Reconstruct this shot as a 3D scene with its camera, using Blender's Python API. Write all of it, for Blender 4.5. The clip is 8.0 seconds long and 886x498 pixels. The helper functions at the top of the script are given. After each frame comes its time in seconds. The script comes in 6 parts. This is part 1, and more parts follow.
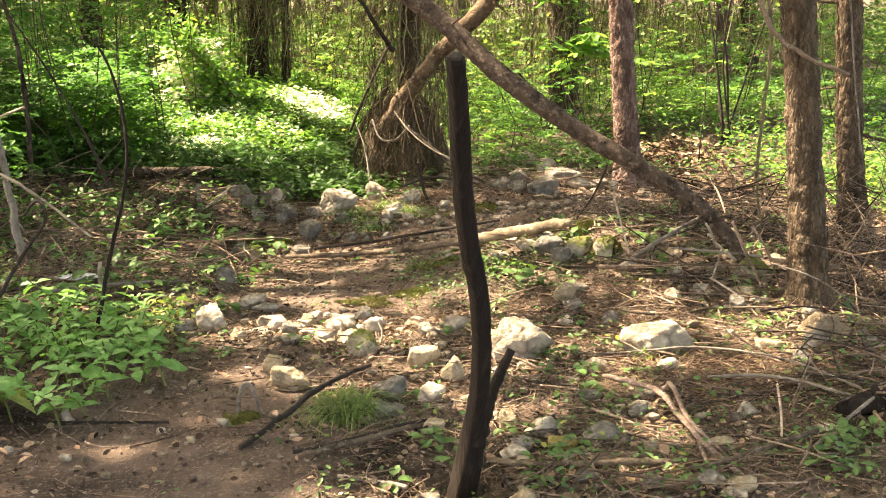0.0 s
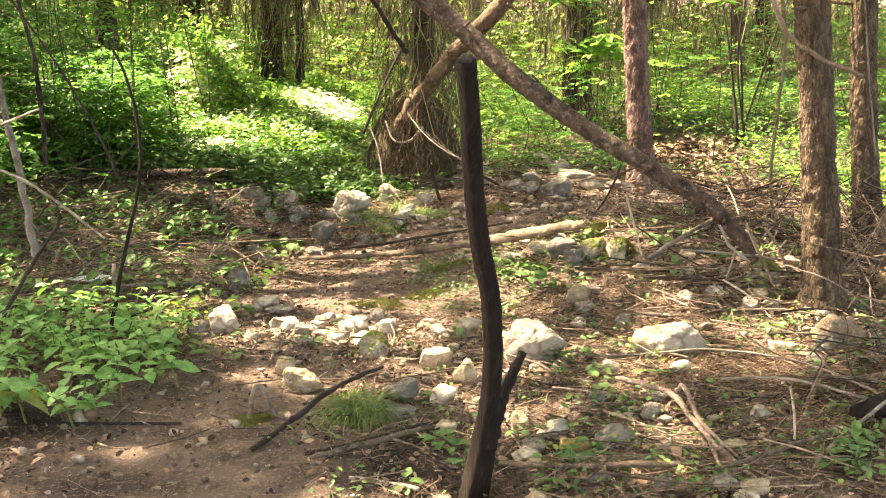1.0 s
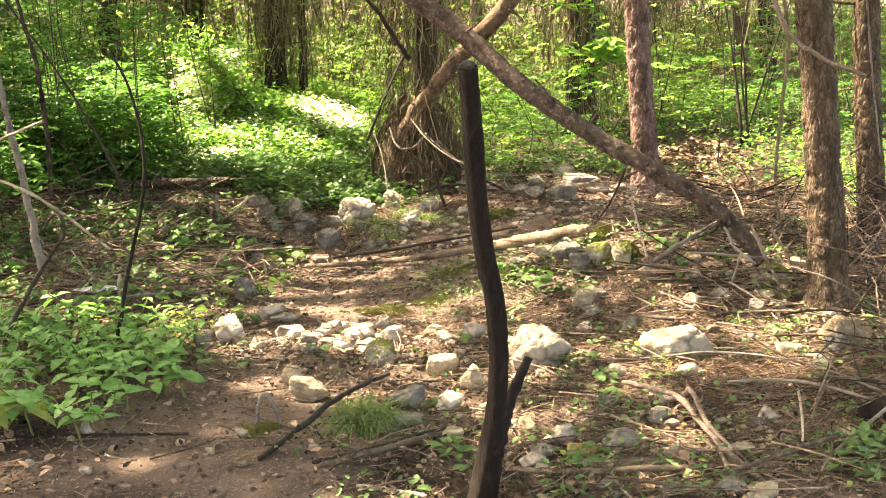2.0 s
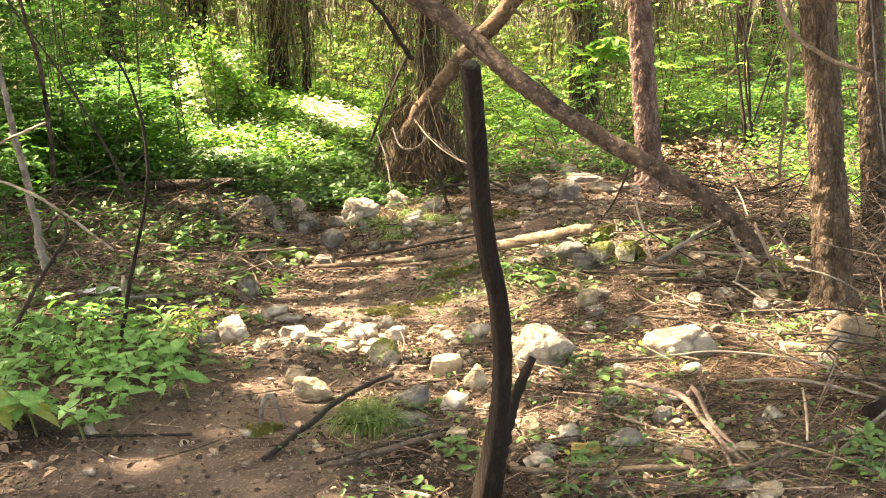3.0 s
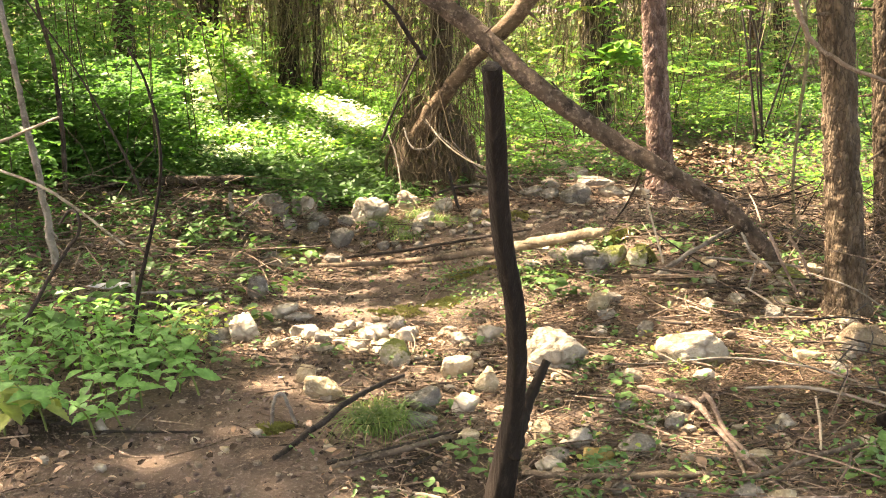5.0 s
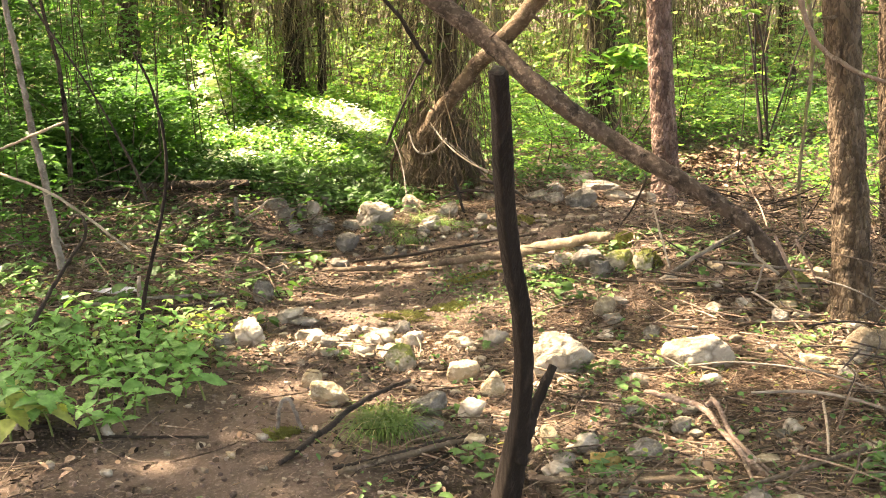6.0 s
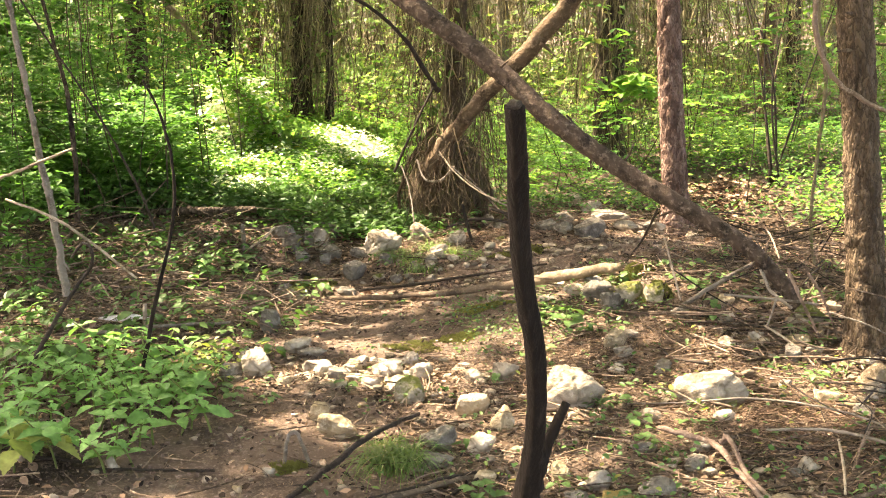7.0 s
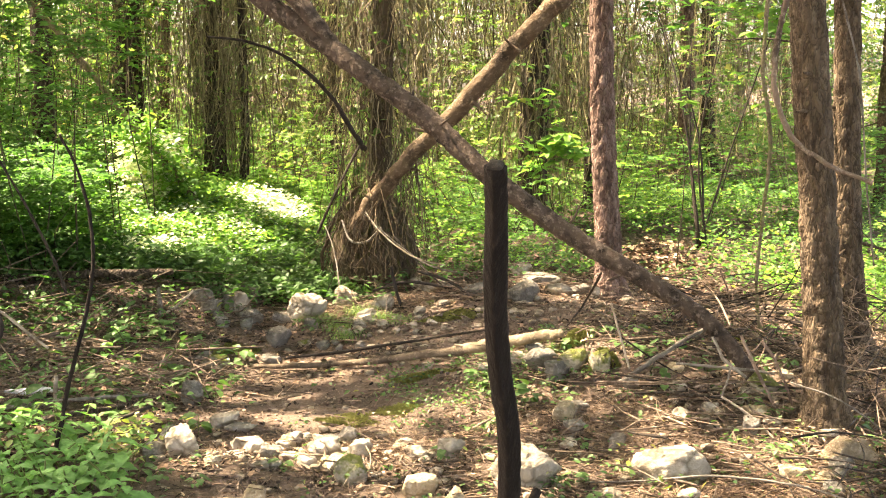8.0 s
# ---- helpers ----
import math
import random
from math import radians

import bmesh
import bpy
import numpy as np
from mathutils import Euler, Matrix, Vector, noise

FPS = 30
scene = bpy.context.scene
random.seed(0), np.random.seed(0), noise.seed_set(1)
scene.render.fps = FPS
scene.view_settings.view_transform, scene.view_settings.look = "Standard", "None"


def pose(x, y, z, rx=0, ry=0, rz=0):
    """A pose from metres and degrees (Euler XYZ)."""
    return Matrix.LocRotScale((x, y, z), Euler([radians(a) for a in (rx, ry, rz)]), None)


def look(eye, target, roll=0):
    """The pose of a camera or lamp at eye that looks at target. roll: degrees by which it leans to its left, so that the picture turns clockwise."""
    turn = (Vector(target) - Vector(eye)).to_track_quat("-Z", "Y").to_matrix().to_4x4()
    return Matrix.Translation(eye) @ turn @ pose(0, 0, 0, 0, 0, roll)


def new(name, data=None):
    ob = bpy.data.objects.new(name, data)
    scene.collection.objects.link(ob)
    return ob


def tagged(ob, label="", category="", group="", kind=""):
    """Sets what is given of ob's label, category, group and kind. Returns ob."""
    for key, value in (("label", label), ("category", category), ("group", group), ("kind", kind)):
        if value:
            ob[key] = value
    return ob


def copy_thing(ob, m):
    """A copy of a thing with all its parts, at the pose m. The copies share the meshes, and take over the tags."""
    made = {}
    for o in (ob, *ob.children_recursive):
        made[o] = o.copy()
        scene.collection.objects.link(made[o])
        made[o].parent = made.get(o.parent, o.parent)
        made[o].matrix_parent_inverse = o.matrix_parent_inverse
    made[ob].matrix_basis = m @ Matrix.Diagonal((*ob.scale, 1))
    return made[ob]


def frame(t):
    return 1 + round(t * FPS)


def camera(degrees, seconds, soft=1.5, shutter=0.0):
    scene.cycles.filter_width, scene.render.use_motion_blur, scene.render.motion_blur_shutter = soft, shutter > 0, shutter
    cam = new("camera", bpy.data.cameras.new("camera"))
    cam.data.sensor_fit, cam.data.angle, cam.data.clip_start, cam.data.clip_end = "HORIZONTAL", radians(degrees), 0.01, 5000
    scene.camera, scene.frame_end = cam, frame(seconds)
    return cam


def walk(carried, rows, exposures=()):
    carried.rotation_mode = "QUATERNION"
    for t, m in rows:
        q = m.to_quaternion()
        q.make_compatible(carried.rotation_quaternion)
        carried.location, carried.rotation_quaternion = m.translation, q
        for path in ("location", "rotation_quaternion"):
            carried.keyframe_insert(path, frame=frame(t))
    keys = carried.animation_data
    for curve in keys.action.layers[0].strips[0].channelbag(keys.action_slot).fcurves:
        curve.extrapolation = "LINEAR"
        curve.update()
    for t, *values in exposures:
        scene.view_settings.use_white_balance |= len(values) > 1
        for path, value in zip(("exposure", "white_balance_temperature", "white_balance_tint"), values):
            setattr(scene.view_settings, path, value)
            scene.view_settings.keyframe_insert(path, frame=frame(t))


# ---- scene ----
cam = camera(40, 8.0, soft=1.05)
PATH = [
    (0.0, pose(-0.0082, -0.0122, 1.5615, 78.033, 1.002, -1.408)),
    (0.5, pose(-0.0024, -0.0122, 1.5650, 77.993, 1.059, -0.980)),
    (1.0, pose(0.0016, -0.0117, 1.5629, 78.113, 1.115, -0.726)),
    (1.5, pose(0.0070, -0.0090, 1.5670, 78.288, 1.695, -0.784)),
    (3.0, pose(0.0105, -0.0033, 1.5644, 78.381, 2.163, -0.451)),
    (3.5, pose(0.0000, 0.0000, 1.5594, 78.342, 1.735, -0.358)),
    (4.0, pose(-0.0045, 0.0063, 1.5607, 78.142, 1.595, -0.348)),
    (4.5, pose(-0.0195, 0.0107, 1.5647, 78.243, 1.303, -0.148)),
    (6.0, pose(-0.0317, 0.0171, 1.5671, 78.606, 1.360, 0.136)),
    (6.5, pose(-0.0375, 0.0289, 1.5705, 78.467, 1.479, 0.523)),
    (7.0, pose(-0.0588, 0.0756, 1.5868, 79.757, 0.925, 0.399)),
    (7.2, pose(-0.1035, 0.1443, 1.5720, 81.126, 1.450, -1.463)),
    (7.3, pose(-0.1416, 0.1540, 1.5636, 82.102, 1.782, -2.895)),
    (7.5, pose(-0.1839, 0.2340, 1.5744, 82.210, 1.442, -4.533)),
    (7.7, pose(-0.2104, 0.3113, 1.5810, 82.246, 1.121, -4.946)),
    (8.0, pose(-0.2240, 0.4049, 1.5715, 82.450, 0.219, -4.094)),
]
walk(cam, PATH, [(0.0, 3.40, 9300, 15), (1.0, 3.64, 9300, 16), (6.8, 3.63, 9300, 16), (8.0, 3.60, 9200, 15)])

# ---- light ----
SUN_DIR = Vector((-0.50, 0.20, 0.84)).normalized()   # from the place towards the sun
world = bpy.data.worlds.new("forest_sky")
scene.world = world
world.use_nodes = True
sky = world.node_tree.nodes.new("ShaderNodeTexSky")
sky.sky_type = "NISHITA"
sky.sun_disc = False
sky.air_density, sky.dust_density, sky.ozone_density = 0.6, 4.0, 0.6
sky.sun_elevation = math.asin(SUN_DIR.z)
sky.sun_rotation = math.atan2(SUN_DIR.x, SUN_DIR.y)
world.node_tree.links.new(sky.outputs[0], world.node_tree.nodes["Background"].inputs[0])
world.node_tree.nodes["Background"].inputs[1].default_value = 0.15
sun = new("sun", bpy.data.lights.new("sun", "SUN"))
sun.data.energy = 3.15
sun.data.angle = radians(0.55)
sun.data.color = (1.0, 0.965, 0.91)
sun.matrix_world = look(SUN_DIR * 60, (0, 0, 0))

rng = np.random.default_rng(11)


# ---- terrain height ----
def ramp(a, b, v):
    t = min(1.0, max(0.0, (v - a) / (b - a)))
    return t * t * (3 - 2 * t)


def ground_z(x, y):
    z = 0.27 * math.exp(-((x - 1.3) / 0.9) ** 2 - ((y - 6.9) / 1.5) ** 2)
    z += 0.16 * math.exp(-((x - 0.9) / 1.0) ** 2 - ((y - 8.9) / 0.9) ** 2)
    z -= 0.10 * math.exp(-((x + 0.75) / 0.7) ** 2 - ((y - 7.3) / 0.8) ** 2)
    z += 0.20 * ramp(7.6, 8.7, y) * ramp(-0.8, -1.6, x)
    z += 0.26 * ramp(8.6, 11.5, y) + 0.014 * max(0.0, y - 11.5)
    z += 0.06 * ramp(1.2, 2.6, x) * ramp(4.2, 5.2, y)
    z += 0.05 * ramp(-1.1, -1.8, x) * ramp(3.6, 4.6, y)
    z -= 0.12 * math.exp(-((x - 0.11) / 0.16) ** 2 - ((y - 3.70) / 0.16) ** 2)
    z += 0.022 * math.sin(1.7 * x + 0.6 * y) * math.sin(1.3 * y - 0.5 * x + 1)
    z += 0.012 * math.sin(4.1 * x - 2.3 * y) * math.sin(3.7 * y + 1.9 * x)
    if abs(x) < 3.6 and 2.2 < y < 10.2:
        z += 0.018 * noise.noise((x * 3.1, y * 3.1, 0)) + 0.010 * noise.noise((x * 9, y * 9, 4)) + 0.004 * noise.noise((x * 24, y * 24, 9))
    return z


def heights(p):
    return np.array([ground_z(a, b) for a, b in p])


# ---- materials ----
def material(name, base, dark, light, scale=6.0, rough=0.9, bump=0.4, stretch=(1, 1, 1), fine=60.0, moss=None, per_object=0.0, island=0.0, plates=0.0, relief=0.02):
    """Three colours mixed by coarse and fine noise, with relief; moss grows on what faces up."""
    mat = bpy.data.materials.new(name)
    mat.use_nodes = True
    nt = mat.node_tree
    b = nt.nodes["Principled BSDF"]
    b.inputs["Roughness"].default_value = rough
    b.inputs["Specular IOR Level"].default_value = 0.15
    co = nt.nodes.new("ShaderNodeTexCoord")
    mp = nt.nodes.new("ShaderNodeMapping")
    mp.inputs["Scale"].default_value = stretch
    nt.links.new(co.outputs["Object"], mp.inputs[0])

    def tex(s, detail, roughness=0.6):
        n = nt.nodes.new("ShaderNodeTexNoise")
        n.inputs["Scale"].default_value = s
        n.inputs["Detail"].default_value = detail
        n.inputs["Roughness"].default_value = roughness
        nt.links.new(mp.outputs[0], n.inputs[0])
        return n

    def blend(fac, a, c, lo, hi):
        r = nt.nodes.new("ShaderNodeMapRange")
        r.inputs[1].default_value, r.inputs[2].default_value = lo, hi
        nt.links.new(fac, r.inputs[0])
        m = nt.nodes.new("ShaderNodeMix")
        m.data_type = "RGBA"
        nt.links.new(r.outputs[0], m.inputs[0])
        for sock, v in ((m.inputs[6], a), (m.inputs[7], c)):
            if isinstance(v, tuple):
                sock.default_value = (*v, 1)
            else:
                nt.links.new(v, sock)
        return m.outputs[2]

    coarse, grain = tex(scale, 5), tex(fine, 4, 0.7)
    col = blend(coarse.outputs[0], dark, base, 0.33, 0.55)
    col = blend(grain.outputs[0], col, light, 0.52, 0.78)
    height = grain.outputs[0]
    if plates:
        vor = nt.nodes.new("ShaderNodeTexVoronoi")
        vor.feature = "DISTANCE_TO_EDGE"
        vor.inputs["Scale"].default_value = plates
        warp = nt.nodes.new("ShaderNodeVectorMath")
        warp.operation = "MULTIPLY_ADD"
        warp.inputs[1].default_value = (0.07, 0.07, 0.07)
        nt.links.new(tex(plates * 0.7, 3).outputs["Color"], warp.inputs[0])
        nt.links.new(mp.outputs[0], warp.inputs[2])
        nt.links.new(warp.outputs[0], vor.inputs["Vector"])
        cell = nt.nodes.new("ShaderNodeTexVoronoi")
        cell.inputs["Scale"].default_value = plates
        nt.links.new(warp.outputs[0], cell.inputs["Vector"])
        tone = nt.nodes.new("ShaderNodeSeparateColor")
        nt.links.new(cell.outputs["Color"], tone.inputs[0])
        col = blend(tone.outputs[0], col, tuple(0.45 * a + 0.55 * b for a, b in zip(base, light)), 0.3, 2.0)
        col = blend(tone.outputs[1], col, dark, 0.5, 1.9)
        col = blend(vor.outputs["Distance"], tuple(0.9 * c for c in dark), col, -0.05, 0.09)
        add = nt.nodes.new("ShaderNodeMath")
        add.operation = "MULTIPLY_ADD"
        nt.links.new(vor.outputs["Distance"], add.inputs[0])
        add.inputs[1].default_value = 2.0
        nt.links.new(grain.outputs[0], add.inputs[2])
        height = add.outputs[0]
    if moss:
        geo = nt.nodes.new("ShaderNodeNewGeometry")
        sep = nt.nodes.new("ShaderNodeSeparateXYZ")
        nt.links.new(geo.outputs["Normal"], sep.inputs[0])
        spot = tex(scale * 1.7, 4)
        add = nt.nodes.new("ShaderNodeMath")
        add.operation = "MULTIPLY_ADD"
        nt.links.new(sep.outputs[2], add.inputs[0])
        add.inputs[1].default_value = 0.25
        nt.links.new(spot.outputs[0], add.inputs[2])
        col = blend(add.outputs[0], col, moss, 0.52, 0.68)
    if per_object or island:
        if per_object:
            src = nt.nodes.new("ShaderNodeObjectInfo").outputs["Random"]
        else:
            src = nt.nodes.new("ShaderNodeNewGeometry").outputs["Random Per Island"]
        amount = per_object or island
        r = nt.nodes.new("ShaderNodeMapRange")
        r.inputs[3].default_value, r.inputs[4].default_value = 1 - amount, 1 + amount
        nt.links.new(src, r.inputs[0])
        hsv = nt.nodes.new("ShaderNodeHueSaturation")
        nt.links.new(r.outputs[0], hsv.inputs["Value"])
        nt.links.new(col, hsv.inputs["Color"])
        col = hsv.outputs[0]
    nt.links.new(col, b.inputs["Base Color"])
    bp = nt.nodes.new("ShaderNodeBump")
    bp.inputs["Strength"].default_value = bump
    bp.inputs["Distance"].default_value = relief
    nt.links.new(height, bp.inputs["Height"])
    nt.links.new(bp.outputs[0], b.inputs["Normal"])
    return mat


def leaf_material(name, a, c, through_light=0.45, old=None, rough=0.5):
    """Thin leaf: two greens by leaf, some light let through, a few leaves turned yellow."""
    mat = bpy.data.materials.new(name)
    mat.use_nodes = True
    nt = mat.node_tree
    b = nt.nodes["Principled BSDF"]
    b.inputs["Roughness"].default_value = rough
    b.inputs["Specular IOR Level"].default_value = 0.3
    geo = nt.nodes.new("ShaderNodeNewGeometry")
    cr = nt.nodes.new("ShaderNodeValToRGB")
    cr.color_ramp.elements[0].color = (*a, 1)
    cr.color_ramp.elements[1].color = (*c, 1)
    cr.color_ramp.elements[1].position = 0.9
    if old:
        e = cr.color_ramp.elements.new(0.97)
        e.color = (*old, 1)
    nt.links.new(geo.outputs["Random Per Island"], cr.inputs[0])
    co = nt.nodes.new("ShaderNodeTexCoord")
    n = nt.nodes.new("ShaderNodeTexNoise")
    n.inputs["Scale"].default_value = 3.0
    n.inputs["Detail"].default_value = 4
    nt.links.new(co.outputs["Object"], n.inputs[0])
    r = nt.nodes.new("ShaderNodeMapRange")
    r.inputs[1].default_value, r.inputs[2].default_value = 0.3, 0.7
    r.inputs[3].default_value, r.inputs[4].default_value = 0.7, 1.25
    nt.links.new(n.outputs[0], r.inputs[0])
    hsv = nt.nodes.new("ShaderNodeHueSaturation")
    nt.links.new(r.outputs[0], hsv.inputs["Value"])
    nt.links.new(cr.outputs[0], hsv.inputs["Color"])
    nt.links.new(hsv.outputs[0], b.inputs["Base Color"])
    tr = nt.nodes.new("ShaderNodeBsdfTranslucent")
    warm = nt.nodes.new("ShaderNodeMix")
    warm.data_type, warm.blend_type = "RGBA", "MULTIPLY"
    warm.inputs[0].default_value = 1.0
    warm.inputs[7].default_value = (1.3, 1.5, 0.8, 1)
    nt.links.new(hsv.outputs[0], warm.inputs[6])
    nt.links.new(warm.outputs[2], tr.inputs[0])
    mx = nt.nodes.new("ShaderNodeMixShader")
    mx.inputs[0].default_value = through_light
    nt.links.new(b.outputs[0], mx.inputs[1])
    nt.links.new(tr.outputs[0], mx.inputs[2])
    nt.links.new(mx.outputs[0], nt.nodes["Material Output"].inputs[0])
    return mat


M_SOIL = material("soil", (0.12, 0.086, 0.064), (0.034, 0.023, 0.017), (0.26, 0.198, 0.152), scale=2.2, fine=60, bump=1.0, moss=None)
M_BARK = material("bark", (0.058, 0.043, 0.03), (0.016, 0.012, 0.009), (0.15, 0.12, 0.09), scale=9, fine=35, bump=0.9, stretch=(1, 1, 0.4), plates=26, relief=0.025)
M_PINEBARK = material("pine_bark", (0.108, 0.076, 0.048), (0.025, 0.018, 0.012), (0.24, 0.182, 0.125), scale=11, fine=30, bump=0.9, stretch=(1, 1, 0.36), plates=34, relief=0.018)
M_REDBARK = material("red_pine_bark", (0.15, 0.092, 0.071), (0.04, 0.026, 0.02), (0.34, 0.25, 0.205), scale=9, fine=24, bump=0.9, stretch=(1, 1, 0.38), plates=30, relief=0.018)
M_DARKWOOD = material("dark_wood", (0.034, 0.026, 0.02), (0.016, 0.012, 0.01), (0.07, 0.055, 0.042), scale=8, fine=50, bump=0.6, rough=0.75)
M_POST = material("dark_stake", (0.018, 0.0128, 0.0092), (0.008, 0.006, 0.0045), (0.042, 0.031, 0.023), scale=7, fine=40, bump=0.7, rough=0.85, stretch=(1, 1, 0.2))
M_CUT = material("cut_wood", (0.045, 0.037, 0.028), (0.025, 0.02, 0.016), (0.09, 0.075, 0.058), scale=20, fine=90)
M_GREYWOOD = material("grey_wood", (0.19, 0.165, 0.135), (0.085, 0.072, 0.057), (0.32, 0.285, 0.24), scale=9, fine=55, bump=0.6)
M_PALEWOOD = material("pale_wood", (0.34, 0.275, 0.205), (0.16, 0.125, 0.09), (0.5, 0.43, 0.34), scale=8, fine=50, bump=0.5)
M_REDWOOD = material("reddish_wood", (0.2, 0.142, 0.11), (0.09, 0.062, 0.048), (0.36, 0.28, 0.23), scale=9, fine=50, bump=0.6)
M_LOG = material("weathered_log", (0.118, 0.088, 0.061), (0.038, 0.028, 0.02), (0.25, 0.2, 0.145), scale=6, fine=36, bump=0.8)
M_PEELED = material("peeled_wood", (0.2, 0.153, 0.1), (0.075, 0.056, 0.037), (0.32, 0.262, 0.182), scale=7, fine=46, bump=0.5)
M_LEANLOG = material("lichened_bark", (0.078, 0.055, 0.04), (0.02, 0.015, 0.011), (0.23, 0.178, 0.138), scale=14, fine=34, bump=0.9, relief=0.016)
M_CROSS = material("bare_trunk", (0.13, 0.09, 0.056), (0.035, 0.025, 0.016), (0.3, 0.225, 0.155), scale=6, fine=34, bump=0.9, relief=0.03)
M_MOSSBARK = material("mossy_bark", (0.16, 0.13, 0.08), (0.08, 0.065, 0.04), (0.26, 0.22, 0.14), scale=7, fine=40, bump=0.9, moss=(0.10, 0.14, 0.03))
M_ROOT = material("root_wood", (0.075, 0.055, 0.036), (0.028, 0.021, 0.014), (0.14, 0.105, 0.068), scale=8, fine=40, bump=0.9, moss=(0.06, 0.058, 0.02))
M_VINE = material("dry_vine", (0.178, 0.15, 0.086), (0.056, 0.047, 0.028), (0.345, 0.295, 0.182), scale=4, fine=40, island=0.6)
M_MOSS = material("moss", (0.22, 0.23, 0.06), (0.12, 0.13, 0.035), (0.34, 0.34, 0.11), scale=14, fine=90, bump=1.0, relief=0.04)
M_FRINGE = material("root_fringe", (0.1, 0.075, 0.046), (0.035, 0.026, 0.017), (0.22, 0.172, 0.108), scale=4, fine=40, island=0.6)
M_PALESTONE = material("pale_limestone", (0.345, 0.297, 0.228), (0.09, 0.07, 0.047), (0.53, 0.475, 0.385), scale=6, fine=26, relief=0.022, bump=0.8, per_object=0.12, plates=7)
M_GREYSTONE = material("grey_limestone", (0.175, 0.158, 0.132), (0.05, 0.043, 0.033), (0.34, 0.31, 0.26), scale=8, fine=40, relief=0.035, bump=0.7, per_object=0.15)
M_YELLOWSTONE = material("ochre_limestone", (0.35, 0.28, 0.18), (0.1, 0.075, 0.046), (0.55, 0.48, 0.36), scale=7, fine=38, relief=0.035, bump=0.7, per_object=0.12)
M_BROWNSTONE = material("brown_limestone", (0.23, 0.175, 0.115), (0.07, 0.052, 0.034), (0.40, 0.33, 0.24), scale=7, fine=40, relief=0.035, bump=0.8)
M_ORANGESTONE = material("ochre_stone", (0.36, 0.25, 0.09), (0.20, 0.13, 0.05), (0.48, 0.37, 0.18), scale=8, fine=40, bump=0.6)
M_MOSSSTONE = material("mossy_stone", (0.33, 0.295, 0.22), (0.12, 0.1, 0.07), (0.48, 0.44, 0.34), scale=9, fine=40, relief=0.035, bump=0.8, moss=(0.105, 0.115, 0.03), per_object=0.12)
M_NEEDLE = material("pine_needles", (0.185, 0.125, 0.085), (0.08, 0.052, 0.034), (0.37, 0.27, 0.19), scale=3, fine=30, island=0.8)
M_LITTER = material("dead_leaves", (0.20, 0.13, 0.085), (0.07, 0.046, 0.03), (0.46, 0.34, 0.25), scale=3, fine=30, island=0.85)
M_SHRED = material("bleached_leaf_shreds", (0.26, 0.185, 0.122), (0.11, 0.077, 0.05), (0.43, 0.335, 0.24), scale=4, fine=40, island=0.6)
M_FLAKE = material("bark_flake", (0.046, 0.032, 0.024), (0.018, 0.013, 0.010), (0.12, 0.09, 0.07), scale=4, fine=40, island=0.6)
M_TWIG = material("twigs", (0.15, 0.107, 0.076), (0.036, 0.026, 0.019), (0.345, 0.275, 0.21), scale=5, fine=40, island=0.65)
M_STRAW = material("dry_straw", (0.205, 0.14, 0.096), (0.09, 0.06, 0.042), (0.36, 0.27, 0.19), scale=3, fine=30, island=0.6)
M_CRUMB = material("soil_crumb", (0.13, 0.094, 0.075), (0.06, 0.042, 0.033), (0.25, 0.195, 0.158), scale=9, fine=60, island=0.5)
M_SHOOT = material("shrub_stem", (0.07, 0.06, 0.036), (0.03, 0.026, 0.017), (0.13, 0.115, 0.07), scale=9, fine=50)
M_GRAVEL = material("gravel", (0.25, 0.205, 0.15), (0.11, 0.088, 0.063), (0.42, 0.36, 0.28), scale=8, fine=40, island=0.3)
M_SCRAP = material("ash", (0.5, 0.49, 0.5), (0.26, 0.25, 0.25), (0.68, 0.68, 0.7), scale=12, fine=50)
L_NETTLE = leaf_material("nettle_leaf", (0.074, 0.19, 0.05), (0.165, 0.33, 0.10), 0.34, rough=0.6)
L_YELLOW = leaf_material("yellowing_leaf", (0.21, 0.26, 0.065), (0.31, 0.33, 0.095), 0.25)
L_HERB = leaf_material("herb_leaf", (0.042, 0.10, 0.03), (0.10, 0.18, 0.055), 0.32, old=(0.25, 0.24, 0.06))
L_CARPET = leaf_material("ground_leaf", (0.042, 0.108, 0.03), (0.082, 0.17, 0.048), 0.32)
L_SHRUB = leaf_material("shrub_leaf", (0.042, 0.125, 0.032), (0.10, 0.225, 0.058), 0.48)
# Lighter than L_CARPET and L_SHRUB: sunlight is put into the green.
L_SUNLIT = leaf_material("sunlit_leaf", (0.092, 0.215, 0.052), (0.195, 0.35, 0.09), 0.5, old=(0.34, 0.36, 0.09))
L_CROWN = leaf_material("crown_leaf", (0.04, 0.10, 0.02), (0.09, 0.18, 0.04), 0.3)
L_FAR = leaf_material("far_leaf", (0.05, 0.115, 0.03), (0.20, 0.29, 0.09), 0.45, old=(0.40, 0.35, 0.16))
# Near white: the glare of full sun is put into the leaf colour.
L_GLARE = leaf_material("sun_glare_leaf", (0.66, 0.67, 0.55), (0.82, 0.81, 0.73), 0.25)
L_GRASS = leaf_material("grass_blade", (0.06, 0.125, 0.03), (0.14, 0.21, 0.06), 0.3, old=(0.36, 0.33, 0.16))


